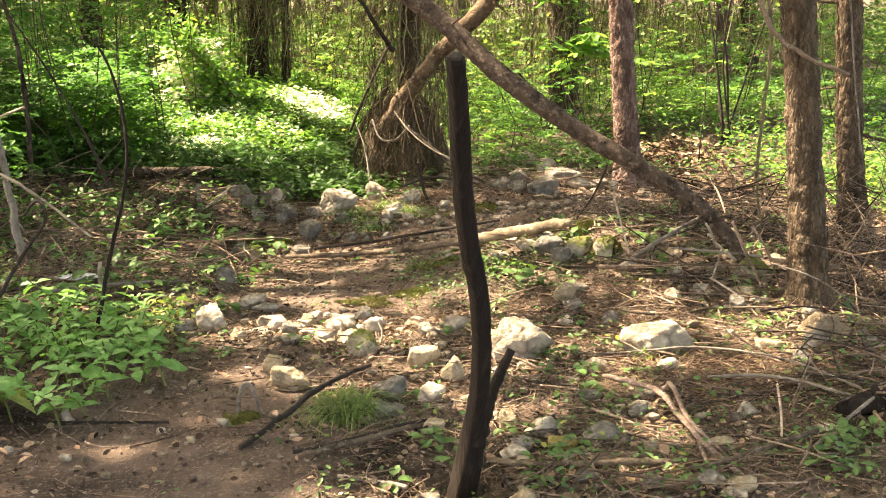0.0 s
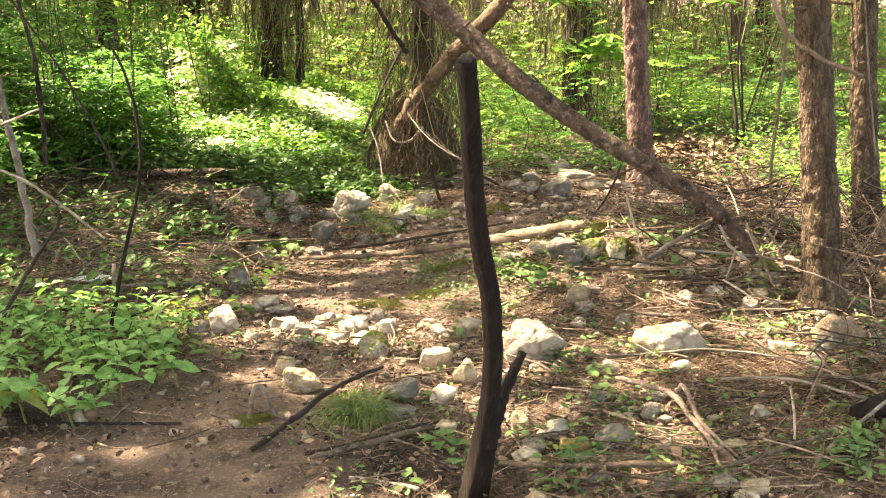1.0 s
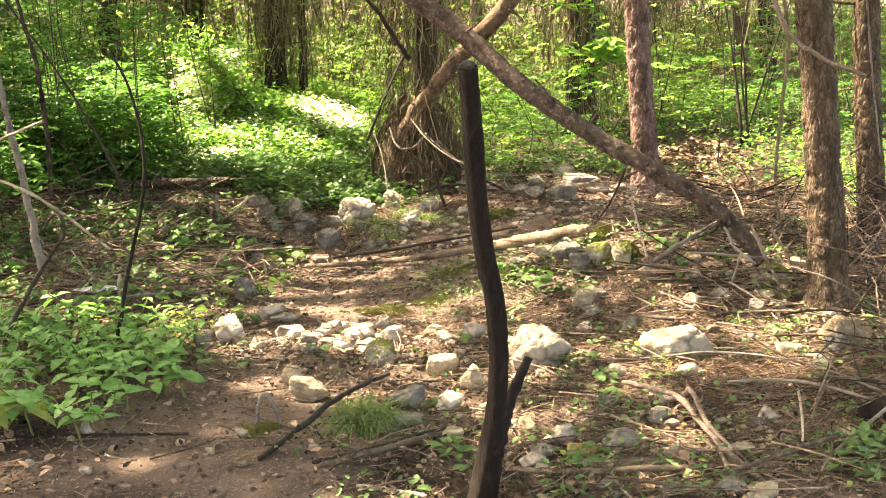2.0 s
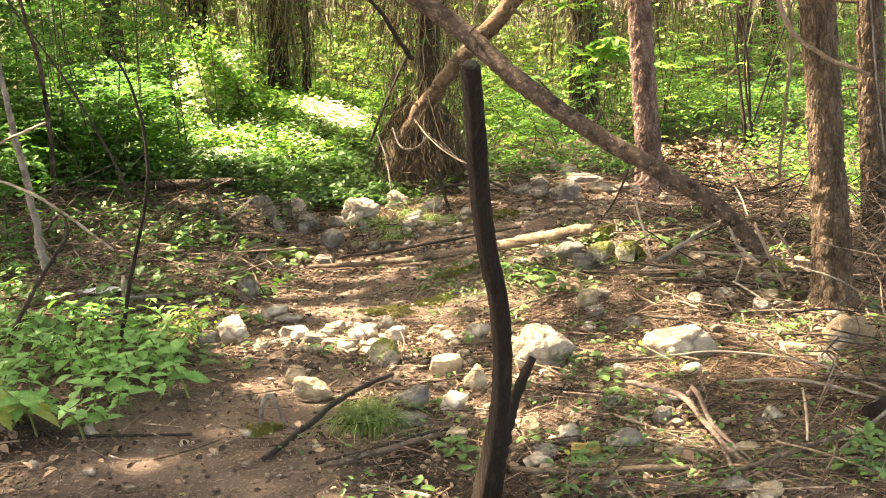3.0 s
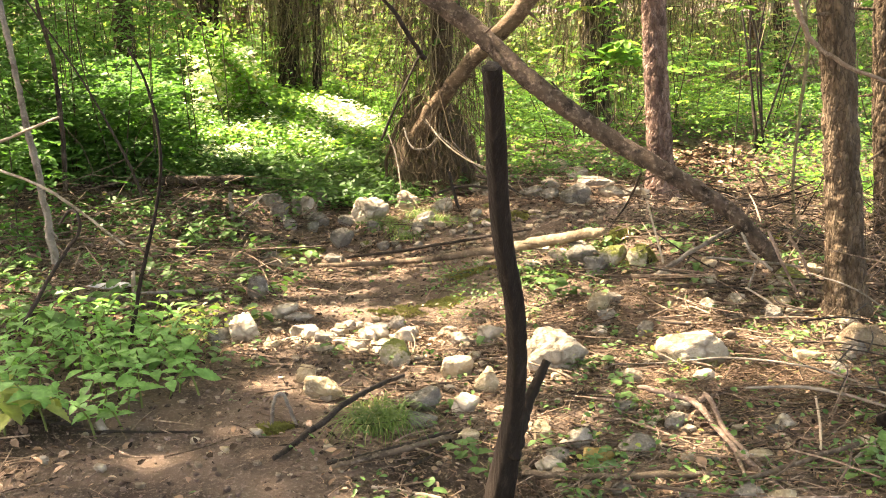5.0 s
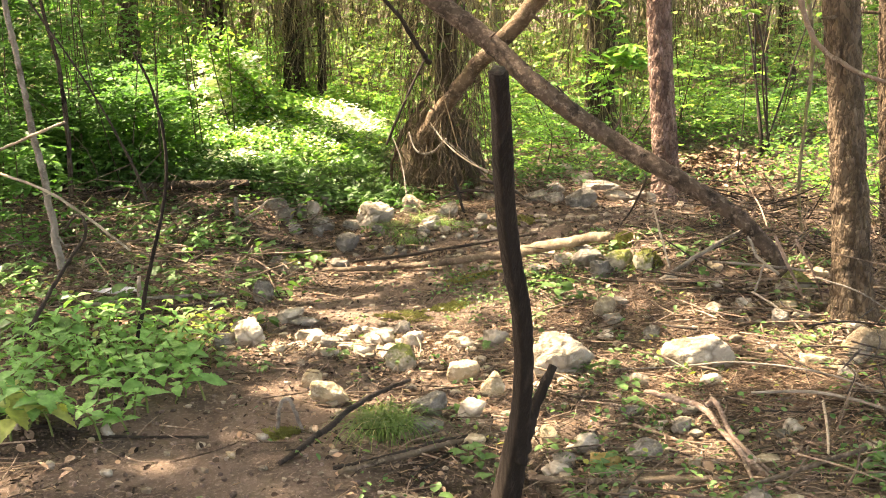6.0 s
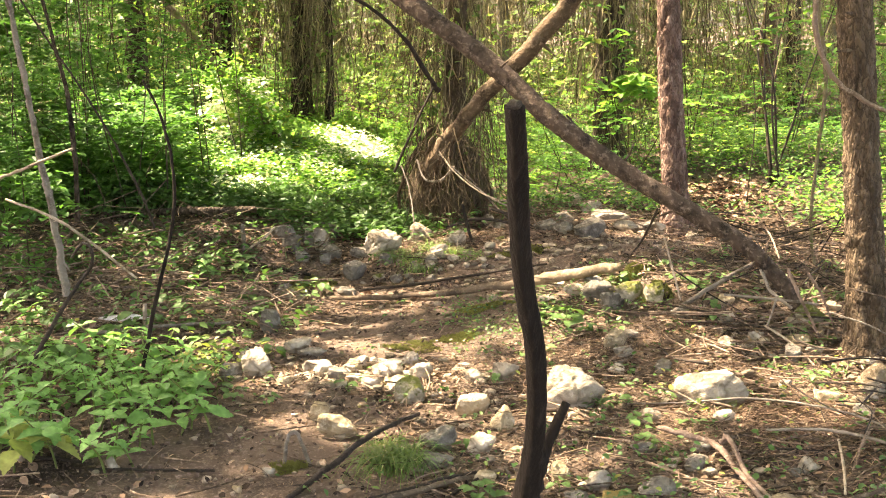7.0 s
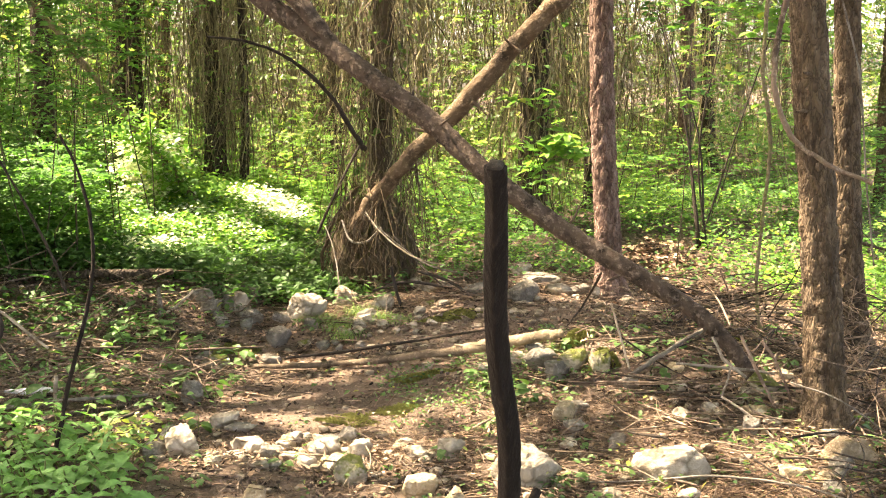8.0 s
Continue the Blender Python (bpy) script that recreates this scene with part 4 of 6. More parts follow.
branch("dead_branch", "thin dark stick leaning on the root mass", M_DARKWOOD, [(0.01, 9.00, 0.56, 0.012), (0.22, 8.80, 0.34, 0.012), (0.38, 8.60, 0.21, 0.012)])
branch("dead_branch", "dark dead stick behind the post", M_DARKWOOD, [(0.19, 8.70, 0.32, 0.016), (0.42, 8.60, 0.25, 0.019), (0.54, 8.40, 0.17, 0.015)])
branch("dead_branch", "thin pale stick leaning in green leaves", M_GREYWOOD, [(-0.35, 8.80, 0.21, 0.008), (-0.39, 9.00, 0.44, 0.008), (-0.45, 9.10, 0.59, 0.007)])
branch("fallen_branch", "dark curved stick above the pale stones", M_DARKWOOD, [(-0.12, 8.60, 0.20, 0.015), (0.11, 8.60, 0.26, 0.019), (0.41, 8.50, 0.23, 0.015)])
branch("raised_branch", "dark curved dead branch lying over grass and stones", M_DARKWOOD, [(-0.64, 3.98, 0.03, 0.018), (-0.57, 4.08, 0.05, 0.020), (-0.48, 4.19, 0.09, 0.021), (-0.37, 4.41, 0.11, 0.020), (-0.29, 4.50, 0.12, 0.017), (-0.21, 4.67, 0.10, 0.014)])
branch("raised_branch", "brown dead branch lying beside the grass tuft", M_LOG, [(-0.43, 3.88, 0.03, 0.014), (-0.34, 3.92, 0.04, 0.018), (-0.21, 4.00, 0.04, 0.019), (-0.05, 4.14, 0.03, 0.018), (0.12, 4.26, 0.02, 0.016)])
branch("raised_branch", "long straight brown stick lying on rubble", M_LOG, [(0.21, 3.85, 0.01, 0.017), (0.38, 3.78, 0.02, 0.020), (0.65, 3.73, 0.04, 0.020), (0.91, 3.73, 0.04, 0.014)])
branch("raised_branch", "thin brown stick over the brush", M_LOG, [(0.88, 3.60, 0.07, 0.014), (1.10, 3.70, 0.09, 0.015), (1.30, 3.77, 0.12, 0.012)])
branch("dead_branch", "short pale upright stick in the brush", M_PALEWOOD, [(1.35, 4.39, 0.07, 0.008), (1.28, 4.10, 0.06, 0.008), (1.23, 3.93, 0.04, 0.007)])
branch("dead_branch", "pale long stick on the brush heap", M_GREYWOOD, [(1.08, 4.39, 0.11, 0.008), (1.32, 4.31, 0.13, 0.010), (1.51, 4.05, 0.14, 0.010)])
branch("fallen_branch", "dark brown stick lying past the grass tuft", M_DARKWOOD, [(-0.45, 3.92, 0.02, 0.013), (-0.33, 3.98, 0.03, 0.014), (-0.21, 4.05, 0.035, 0.013), (-0.08, 4.15, 0.035, 0.012), (0.06, 4.22, 0.03, 0.009)])
branch("fallen_branch", "thin brown stick beside the grass tuft", M_BARK, [(-0.19, 3.85, 0.02, 0.009), (-0.08, 4.0, 0.03, 0.009), (0.03, 4.17, 0.03, 0.008)])
branch("fallen_branch", "short brown stick crossing the litter", M_TWIG, [(-0.16, 4.05, 0.03, 0.007), (-0.07, 3.97, 0.03, 0.007), (0.03, 3.88, 0.02, 0.006)])

# Near-black log added in place of the dark shaded hollow under the brush.
limb("charred_log", "near-black log standing in for shade under the brushwood", M_POST, [(1.50, 4.10, 0.07, 0.035), (1.66, 4.17, 0.08, 0.045), (1.82, 4.24, 0.085, 0.048), (2.0, 4.32, 0.08, 0.045)], "log", 14, 0.10, 0)


# ---- stones ----
STONES = {"P": (M_PALESTONE, "pale whitish limestone rock"), "G": (M_GREYSTONE, "grey weathered limestone rock"), "Y": (M_YELLOWSTONE, "yellowish limestone rock"),
          "B": (M_BROWNSTONE, "brown-stained limestone block"), "O": (M_ORANGESTONE, "flat ochre-stained stone"), "M": (M_MOSSSTONE, "rock grown over with yellow-green moss")}


def rock_shape(w, d, h, seed, levels=3):
    """A broken block: planes cut off a ball, then worn and pitted."""
    r = np.random.default_rng(seed)
    bm = bmesh.new()
    bmesh.ops.create_icosphere(bm, subdivisions=levels, radius=1.0)
    v = np.array([q.co[:] for q in bm.verts])
    f = np.array([[q.index for q in t.verts] for t in bm.faces])
    bm.free()
    spin = r.uniform(0, 3.14)
    lean = r.normal(0, 0.16, 2)
    q = v @ np.array(Matrix.Rotation(spin, 3, "Z") @ Matrix.Rotation(lean[0], 3, "X") @ Matrix.Rotation(lean[1], 3, "Y"))
    blunt = 2.8 if w > 0.2 else 4.5
    k = 1 / (np.abs(q) ** blunt).sum(1) ** (1 / blunt)
    nrm = r.normal(0, 1, (10, 3)) * np.array([1, 1, 0.9])
    nrm = np.vstack([nrm, [[r.normal(0, 0.22), r.normal(-0.15, 0.22), 1]]])
    nrm /= np.linalg.norm(nrm, axis=1)[:, None]
    dist = np.append(r.uniform(0.55, 0.95, 10), r.uniform(0.6, 0.8))
    dot = v @ nrm.T
    k = np.minimum(k, np.where(dot > 0.05, dist[None] / np.maximum(dot, 0.05), 9).min(1))
    off = float(r.uniform(0, 90))
    bumps = np.array([noise.noise((a * 2.2 + off, b * 2.2, c * 2.2)) * 0.05 + noise.noise((a * 6 + off, b * 6, c * 6)) * 0.035 + noise.noise((a * 14, b * 14 + off, c * 14)) * 0.020 + noise.noise((a * 3, b * 3 + off, c * 11)) * 0.03 - 0.06 * max(0.0, 0.12 - abs(noise.noise((a * 1.9, b * 1.9 + off, c * 3.2)))) / 0.12 for a, b, c in v])
    v = v * (k + bumps)[:, None]
    if w > 0.3:
        lim = v[:, 2].max() * (r.uniform(0.66, 0.78) + r.normal(0, 0.10) * v[:, 0] + r.normal(-0.05, 0.10) * v[:, 1])
        v[:, 2] = np.where(v[:, 2] > lim, lim + 0.15 * (v[:, 2] - lim), v[:, 2])
    v = v / np.abs(v).max(0)[None]
    v[:, :2] *= np.where(v[:, 2] < 0, 1 + 0.38 * v[:, 2], 1.0)[:, None]
    return v * np.array([w / 2, d / 2, h * 0.62]), f


def stone(x, y, w, h, kind, form=0):
    seed = form or int(abs(x * 1371 + y * 877)) % 99991
    r = np.random.default_rng(seed)
    mat, label = STONES[kind]
    me = mesh_of("stone", *rock_shape(w * 1.02, w * r.uniform(0.6, 0.85), h * 1.10, seed, 5 if w > 0.2 else 4), mat, smooth=True)
    size = "large " if w > 0.2 else ("small " if w < 0.09 else "")
    ob = thing("stone", me, size + label + " half set in the soil", "rock", "loose rocks")
    ob.location = (x, y, ground_z(x, y) + h * 0.40)
    if not form:
        ob.rotation_euler = (r.uniform(-0.12, 0.12), r.uniform(-0.15, 0.15), r.uniform(-0.35, 0.35))
    return ob


stone(0.42, 4.97, 0.29, 0.20, "P", 195)
stone(1.00, 4.98, 0.30, 0.16, "P", 89)
stone(1.07, 4.93, 0.17, 0.09, "M")
stone(1.72, 5.01, 0.25, 0.12, "B", 44)
stone(-0.97, 5.50, 0.17, 0.15, "P")
stone(-1.09, 5.48, 0.10, 0.09, "G")
stone(-0.72, 5.62, 0.14, 0.06, "P")
stone(-1.05, 5.69, 0.12, 0.10, "G")
stone(-0.85, 5.93, 0.15, 0.08, "P")
stone(-0.76, 5.85, 0.17, 0.04, "G")
stone(-0.57, 8.52, 0.27, 0.20, "P")
stone(-0.31, 8.85, 0.16, 0.15, "P")
stone(-0.06, 8.54, 0.16, 0.13, "P")
stone(-1.07, 8.75, 0.22, 0.14, "G")
stone(-1.28, 8.60, 0.19, 0.11, "G")
stone(-0.93, 8.55, 0.18, 0.12, "G")
stone(-1.12, 8.30, 0.14, 0.09, "G")
stone(-1.00, 9.14, 0.17, 0.12, "G")
stone(-0.97, 8.36, 0.11, 0.08, "G")
stone(-1.19, 8.44, 0.16, 0.11, "G")
stone(0.97, 9.18, 0.17, 0.12, "P")
stone(0.86, 8.23, 0.23, 0.13, "G")
stone(1.14, 8.42, 0.20, 0.09, "P")
stone(1.03, 8.79, 0.17, 0.05, "P")
stone(1.54, 8.08, 0.12, 0.05, "P")
stone(-0.25, 5.12, 0.18, 0.11, "M")
stone(0.01, 4.93, 0.16, 0.10, "Y")
stone(-0.52, 4.63, 0.18, 0.10, "Y")
stone(0.15, 5.39, 0.14, 0.09, "P")
stone(0.13, 4.76, 0.13, 0.09, "Y")
stone(0.03, 4.46, 0.13, 0.10, "P")
stone(-0.12, 4.54, 0.17, 0.09, "G")
stone(-0.16, 4.35, 0.17, 0.06, "G")
stone(-0.63, 4.83, 0.11, 0.07, "Y")
stone(-1.08, 6.58, 0.14, 0.14, "G")
stone(-1.08, 7.59, 0.18, 0.09, "M")
stone(-0.51, 5.69, 0.08, 0.06, "P")
stone(-0.39, 5.48, 0.12, 0.07, "P")
stone(-0.35, 5.58, 0.08, 0.05, "P")
stone(-0.58, 5.52, 0.09, 0.04, "P")
stone(-0.51, 5.41, 0.13, 0.04, "P")
stone(-0.74, 5.49, 0.11, 0.03, "P")
stone(-0.58, 5.29, 0.08, 0.03, "P")
stone(0.71, 5.71, 0.16, 0.10, "Y")
stone(0.86, 6.30, 0.19, 0.10, "M")
stone(0.97, 6.22, 0.13, 0.10, "M")
stone(0.74, 6.22, 0.15, 0.12, "G")
stone(0.87, 5.35, 0.09, 0.07, "G")
stone(1.07, 5.98, 0.10, 0.07, "G")
stone(1.20, 5.54, 0.10, 0.06, "P")
stone(1.34, 5.60, 0.08, 0.06, "P")
stone(1.45, 5.35, 0.08, 0.08, "G")
stone(1.62, 5.80, 0.21, 0.11, "M")
stone(1.46, 4.88, 0.13, 0.07, "Y")
stone(1.55, 4.79, 0.11, 0.06, "Y")
stone(0.62, 6.61, 0.19, 0.05, "P")
stone(0.25, 7.05, 0.08, 0.07, "P")
stone(0.31, 4.19, 0.08, 0.06, "Y")
stone(0.42, 4.11, 0.11, 0.06, "P")
stone(0.47, 3.98, 0.13, 0.07, "O")
stone(0.61, 4.00, 0.14, 0.08, "G")
stone(0.34, 4.00, 0.09, 0.05, "G")
stone(0.81, 4.30, 0.09, 0.04, "P")
stone(0.64, 4.41, 0.11, 0.04, "G")
stone(0.83, 4.19, 0.06, 0.03, "P")
stone(0.52, 3.69, 0.10, 0.04, "G")
stone(0.90, 3.58, 0.13, 0.05, "G")
stone(0.03, 4.16, 0.10, 0.06, "Y")
stone(-0.75, 4.27, 0.06, 0.04, "P")
stone(-0.82, 4.07, 0.05, 0.03, "Y")
stone(-1.33, 4.32, 0.06, 0.05, "P")
stone(-1.22, 3.93, 0.05, 0.03, "P")
stone(-1.45, 4.02, 0.04, 0.04, "P")
stone(-0.96, 4.21, 0.04, 0.03, "P")
stone(0.00, 3.71, 0.11, 0.05, "G")
stone(0.60, 4.60, 0.05, 0.03, "P")
stone(1.35, 8.30, 0.08, 0.10, "P")
stone(1.04, 8.72, 0.25, 0.09, "G")
stone(0.89, 9.78, 0.16, 0.10, "P")
stone(1.13, 8.71, 0.16, 0.08, "P")
stone(0.59, 8.54, 0.20, 0.08, "G")
stone(0.73, 8.75, 0.16, 0.09, "G")
stone(1.29, 8.53, 0.16, 0.08, "G")
stone(0.42, 8.96, 0.17, 0.08, "G")
stone(0.29, 8.94, 0.13, 0.06, "P")
stone(-0.15, 8.28, 0.16, 0.08, "G")
stone(-0.73, 8.58, 0.16, 0.08, "G")
stone(-0.76, 7.66, 0.15, 0.06, "G")
stone(-1.15, 7.63, 0.15, 0.08, "G")
stone(0.39, 7.06, 0.15, 0.06, "P")
stone(0.45, 6.60, 0.13, 0.05, "P")
stone(0.71, 6.69, 0.13, 0.06, "G")


stone(-1.02, 8.68, 0.12, 0.20, "P")
stone(0.22, 7.06, 0.13, 0.05, "P")
stone(0.53, 6.86, 0.12, 0.05, "P")
stone(0.71, 6.40, 0.20, 0.13, "G")
stone(0.21, 9.12, 0.14, 0.09, "P")
stone(0.70, 8.38, 0.16, 0.07, "G")
stone(0.90, 8.40, 0.15, 0.10, "P")
stone(0.15, 6.86, 0.07, 0.055, "P")
stone(-0.72, 7.95, 0.17, 0.13, "G")
# rubble band by the path
rb = np.random.default_rng(8)
for _ in range(26):
    x, y = float(rb.normal(-0.38, 0.26)), float(rb.normal(5.5, 0.13))
    w = float(rb.uniform(0.06, 0.135))
    stone(x, y, w, w * float(rb.uniform(0.45, 0.75)), "PPYG"[int(rb.integers(4))])
for _ in range(52):
    x, y = float(rb.uniform(0.2, 2.0)), float(rb.uniform(3.45, 6.3))
    w = float(rb.uniform(0.05, 0.12))
    stone(x, y, w, w * float(rb.uniform(0.4, 0.7)), "PGYG"[int(rb.integers(4))])


for _ in range(34):
    x, y = float(rb.uniform(-0.62, 0.35)), float(rb.uniform(7.7, 8.45))
    w = float(rb.uniform(0.04, 0.12))
    stone(x, y, w, w * float(rb.uniform(0.4, 0.7)), "GGPM"[int(rb.integers(4))])


def moss_cushion(x, y, w, d, high=0.006):
    """A low pad of short upright moss shoots with a ragged edge."""
    r = np.random.default_rng(int(abs(x * 913 + y * 411)) + 5)
    n = int(2600 * w * d / 0.04)
    a, q = r.uniform(0, 6.28, n), r.random(n) ** 0.6
    edge = 1 + 0.3 * np.sin(3 * a + x * 9) + 0.2 * np.sin(7 * a + y * 5)
    px, py = x + np.cos(a) * q * edge * w * 0.5, y + np.sin(a) * q * edge * d * 0.5
    z = heights(np.stack([px, py], 1)) + high * (1 - q ** 2) - 0.004
    st = np.stack([px, py, z], 1)
    en = st + np.stack([r.normal(0, 0.006, n), r.normal(0, 0.006, n), r.uniform(0.008, 0.02, n)], 1)
    return thing("moss_cushion", mesh_of("moss_cushion", *strips(st, en, r.uniform(0.002, 0.004, n), 0.002, r, 2), M_MOSS), "flat yellow-green moss cushion on the soil", "moss", "moss cushions")


moss_cushion(0.93, 6.67, 0.15, 0.13, 0.06)
moss_cushion(0.83, 6.33, 0.17, 0.13, 0.07)
moss_cushion(0.99, 6.28, 0.14, 0.12, 0.08)
moss_cushion(-0.28, 6.05, 0.24, 0.2)
moss_cushion(-0.05, 6.15, 0.22, 0.15)
moss_cushion(-0.68, 4.34, 0.13, 0.10)
moss_cushion(0.78, 6.62, 0.28, 0.18)
moss_cushion(0.40, 8.1, 0.35, 0.22)
moss_cushion(-1.0, 7.9, 0.3, 0.2)
moss_cushion(0.1, 6.75, 0.3, 0.14)


# ---- litter on the ground ----
def spread(n, x0, x1, y0, y1, r, weight=None):
    p = np.stack([r.uniform(x0, x1, n), r.uniform(y0, y1, n)], 1)
    if weight is not None:
        p = p[r.random(n) < weight(p[:, 0], p[:, 1])]
    return p


def path_bare(x, y):
    """Nearly bare earth on the trodden path and the open slope behind the log."""
    a = 0.94 * np.exp(-((x + 0.92 + 0.1 * (y - 4)) / 0.58) ** 4 - ((y - 3.8) / 1.3) ** 4)
    b = np.exp(-((x + 0.30) / 0.72) ** 4 - ((y - 6.45) / 0.72) ** 4)
    c = np.exp(-((x - 0.6) / 0.75) ** 4 - ((y - 7.65) / 0.62) ** 4)
    return np.clip(a + b + c, 0, 1)


rl = np.random.default_rng(21)
p = spread(17000, -3.2, 3.2, 3.0, 9.6, rl, lambda x, y: 1 - 0.85 * path_bare(x, y))
z = heights(p) + 0.012
th, ln = rl.uniform(0, 6.28, len(p)), rl.uniform(0.025, 0.08, len(p))
s = np.column_stack([p, z])
e = s + np.stack([np.cos(th) * ln, np.sin(th) * ln, rl.normal(0.006, 0.012, len(p))], 1)
mats = np.concatenate([rl.normal((1.15, 4.68), (0.32, 0.16), (3200, 2)), rl.normal((0.6, 5.6), (0.5, 0.22), (2600, 2)), rl.normal((1.7, 4.5), (0.3, 0.3), (2200, 2)), rl.normal((0.0, 8.6), (0.4, 0.2), (2500, 2))])
ms = np.column_stack([mats, heights(mats) + 0.015 + 0.03 * rl.random(len(mats)) ** 2])
th, ln = rl.uniform(0, 6.28, len(ms)), rl.uniform(0.04, 0.12, len(ms))
s = np.vstack([s, ms])
e = np.vstack([e, ms + np.stack([np.cos(th) * ln, np.sin(th) * ln * 0.6, rl.normal(0.004, 0.015, len(ms))], 1)])
thing("pine_needles", mesh_of("needles", *strips(s, e, rl.uniform(0.0007, 0.0017, len(s)), 0.006, rl, 2), M_NEEDLE), "reddish-brown fallen pine needles covering the soil", "needles", kind="stuff")

p = spread(15000, -3.4, 3.4, 3.0, 10.0, rl, lambda x, y: 1 - 0.97 * path_bare(x, y))
pos = np.column_stack([p, heights(p) + 0.015])
thing("dead_leaves", mesh_of("dead_leaves", *leaves(pos, rl.uniform(0.015, 0.05, len(p)), r=rl, tilt=0.4, droop=0.0), M_LITTER), "dry brown fallen leaves scattered on the soil", "leaves", kind="stuff")


p = np.concatenate([spread(1500, -2.6, 2.4, 3.4, 9.2, rl, lambda x, y: 1 - 0.7 * path_bare(x, y)), rl.normal((-0.35, 5.5), (0.3, 0.14), (300, 2)), rl.normal((0.9, 5.3), (0.6, 0.4), (450, 2))])
pos = np.column_stack([p, heights(p) + 0.02])
thing("leaf_shreds", mesh_of("leaf_shreds", *leaves(pos, rl.uniform(0.010, 0.05, len(p)) * rl.uniform(0.5, 1.0, len(p)), r=rl, tilt=0.9, droop=0.3, width=0.13), M_SHRED), "bleached shreds of leaf and wood on the litter", "litter", kind="stuff")
p = spread(15000, -3.2, 3.2, 3.0, 9.4, rl, lambda x, y: 1 - 0.85 * path_bare(x, y))
pos = np.column_stack([p, heights(p) + 0.012])
thing("bark_flakes", mesh_of("bark_flakes", *leaves(pos, rl.uniform(0.010, 0.035, len(p)), r=rl, tilt=0.7, droop=0.0, width=0.25), M_FLAKE), "dark bark flakes and crumbs on the soil", "litter", kind="stuff")


def stick_field(n, x0, x1, y0, y1, lift, lmin, lmax, rad, r, rise=0.1, weight=None, sides=6):
    p = spread(n, x0, x1, y0, y1, r, weight)
    z = heights(p)
    out = []
    for (x, y), zz in zip(p, z):
        a, ln = r.uniform(0, 6.28), r.uniform(lmin, lmax)
        h = zz + 0.012 + r.random() ** 2 * lift
        d = np.array([math.cos(a), math.sin(a), r.normal(0, rise)]) * ln / 2
        c = np.array([x, y, h])
        w = rad * r.uniform(0.5, 1.5)
        q = [(*(c - d), w), (*(c + r.normal(0, ln * 0.05, 3) * (1, 1, 0.4)), w * 0.85), (*(c + d), w * 0.5)]
        q = [(u, v, max(g, ground_z(u, v) + 0.006), k) for u, v, g, k in q]
        out.append(tube(q, sides, 3, 0.12, int(r.integers(1e6))))
    return out


def brush(at, label, *args, dark=0.0, **more):
    """A heap of dead sticks, each a part."""
    ob = base("brush_pile", (*at, ground_z(*at)), label, "brushwood")
    for v, f in stick_field(*args, **more):
        part("stick", mesh_of("stick", v - np.array([*at, ground_z(*at)]), f, M_DARKWOOD if (len(v) * 7 + int(abs(v[0, 0]) * 1e4)) % 100 < dark * 100 else M_TWIG), ob)


thing("twig_litter", mesh_of("twigs", *join(stick_field(4600, -3.2, 3.2, 3.1, 9.6, 0.05, 0.04, 0.32, 0.0026, rl, 0.1, lambda x, y: 1 - 0.8 * path_bare(x, y), 4)), M_TWIG), "small dead twigs strewn over the soil", "twigs", kind="stuff")
thing("twig_litter", mesh_of("twigs", *join(stick_field(220, 0.25, 2.4, 3.5, 7.0, 0.07, 0.08, 0.45, 0.0042, rl, 0.14)), M_TWIG), "broken dead twigs scattered round the stones", "twigs", kind="stuff")
# dark: share of near-black sticks, painted in for deep shade inside the heap.
brush((1.6, 4.5), "tangled heap of dead grey-brown brushwood", 140, 1.3, 2.2, 4.0, 4.8, 0.26, 0.15, 0.45, 0.0032, rl, 0.22, dark=0.45)
brush((1.8, 6.5), "dead twigs heaped behind the leaning trunk's foot", 190, 1.1, 2.4, 6.05, 7.1, 0.32, 0.15, 0.6, 0.0036, rl, 0.3, dark=0.35)
brush((1.45, 5.65), "dead twigs lying before the leaning trunk's foot", 90, 0.95, 1.95, 5.35, 5.85, 0.09, 0.15, 0.6, 0.0040, rl, 0.12, dark=0.25)
brush((2.3, 5.6), "fine dead brush standing beside the pine", 150, 1.9, 2.7, 5.0, 6.3, 0.5, 0.2, 0.7, 0.0024, rl, 0.7, dark=0.45)
brush((-1.9, 7.4), "dead branches strewn beside the path", 230, -2.8, -1.0, 6.3, 8.6, 0.20, 0.2, 0.8, 0.0038, rl, 0.2)
brush((0.4, 8.8), "dry sticks among the pale stones", 120, -0.4, 1.2, 8.3, 9.3, 0.14, 0.2, 0.6, 0.003, rl, 0.15)
thing("twig_litter", mesh_of("twigs", *join(stick_field(480, -0.2, 2.2, 3.3, 5.4, 0.03, 0.05, 0.26, 0.0026, rl, 0.14, None, 4)), M_TWIG), "pale broken twigs among the near stones", "twigs", kind="stuff")
p = spread(3800, -0.3, 2.3, 3.2, 6.0, rl)
s0 = np.column_stack([p, heights(p) + 0.012 + 0.02 * rl.random(len(p)) ** 2])
th, ln = rl.uniform(0, 6.28, len(p)), rl.uniform(0.03, 0.11, len(p))
e0 = s0 + np.stack([np.cos(th) * ln, np.sin(th) * ln, rl.normal(0.006, 0.014, len(p))], 1)
thing("dry_straw", mesh_of("straw", *strips(s0, e0, rl.uniform(0.0008, 0.0019, len(p)), 0.008, rl, 2), M_STRAW), "pale dry straw and needles on the soil", "straw", kind="stuff")
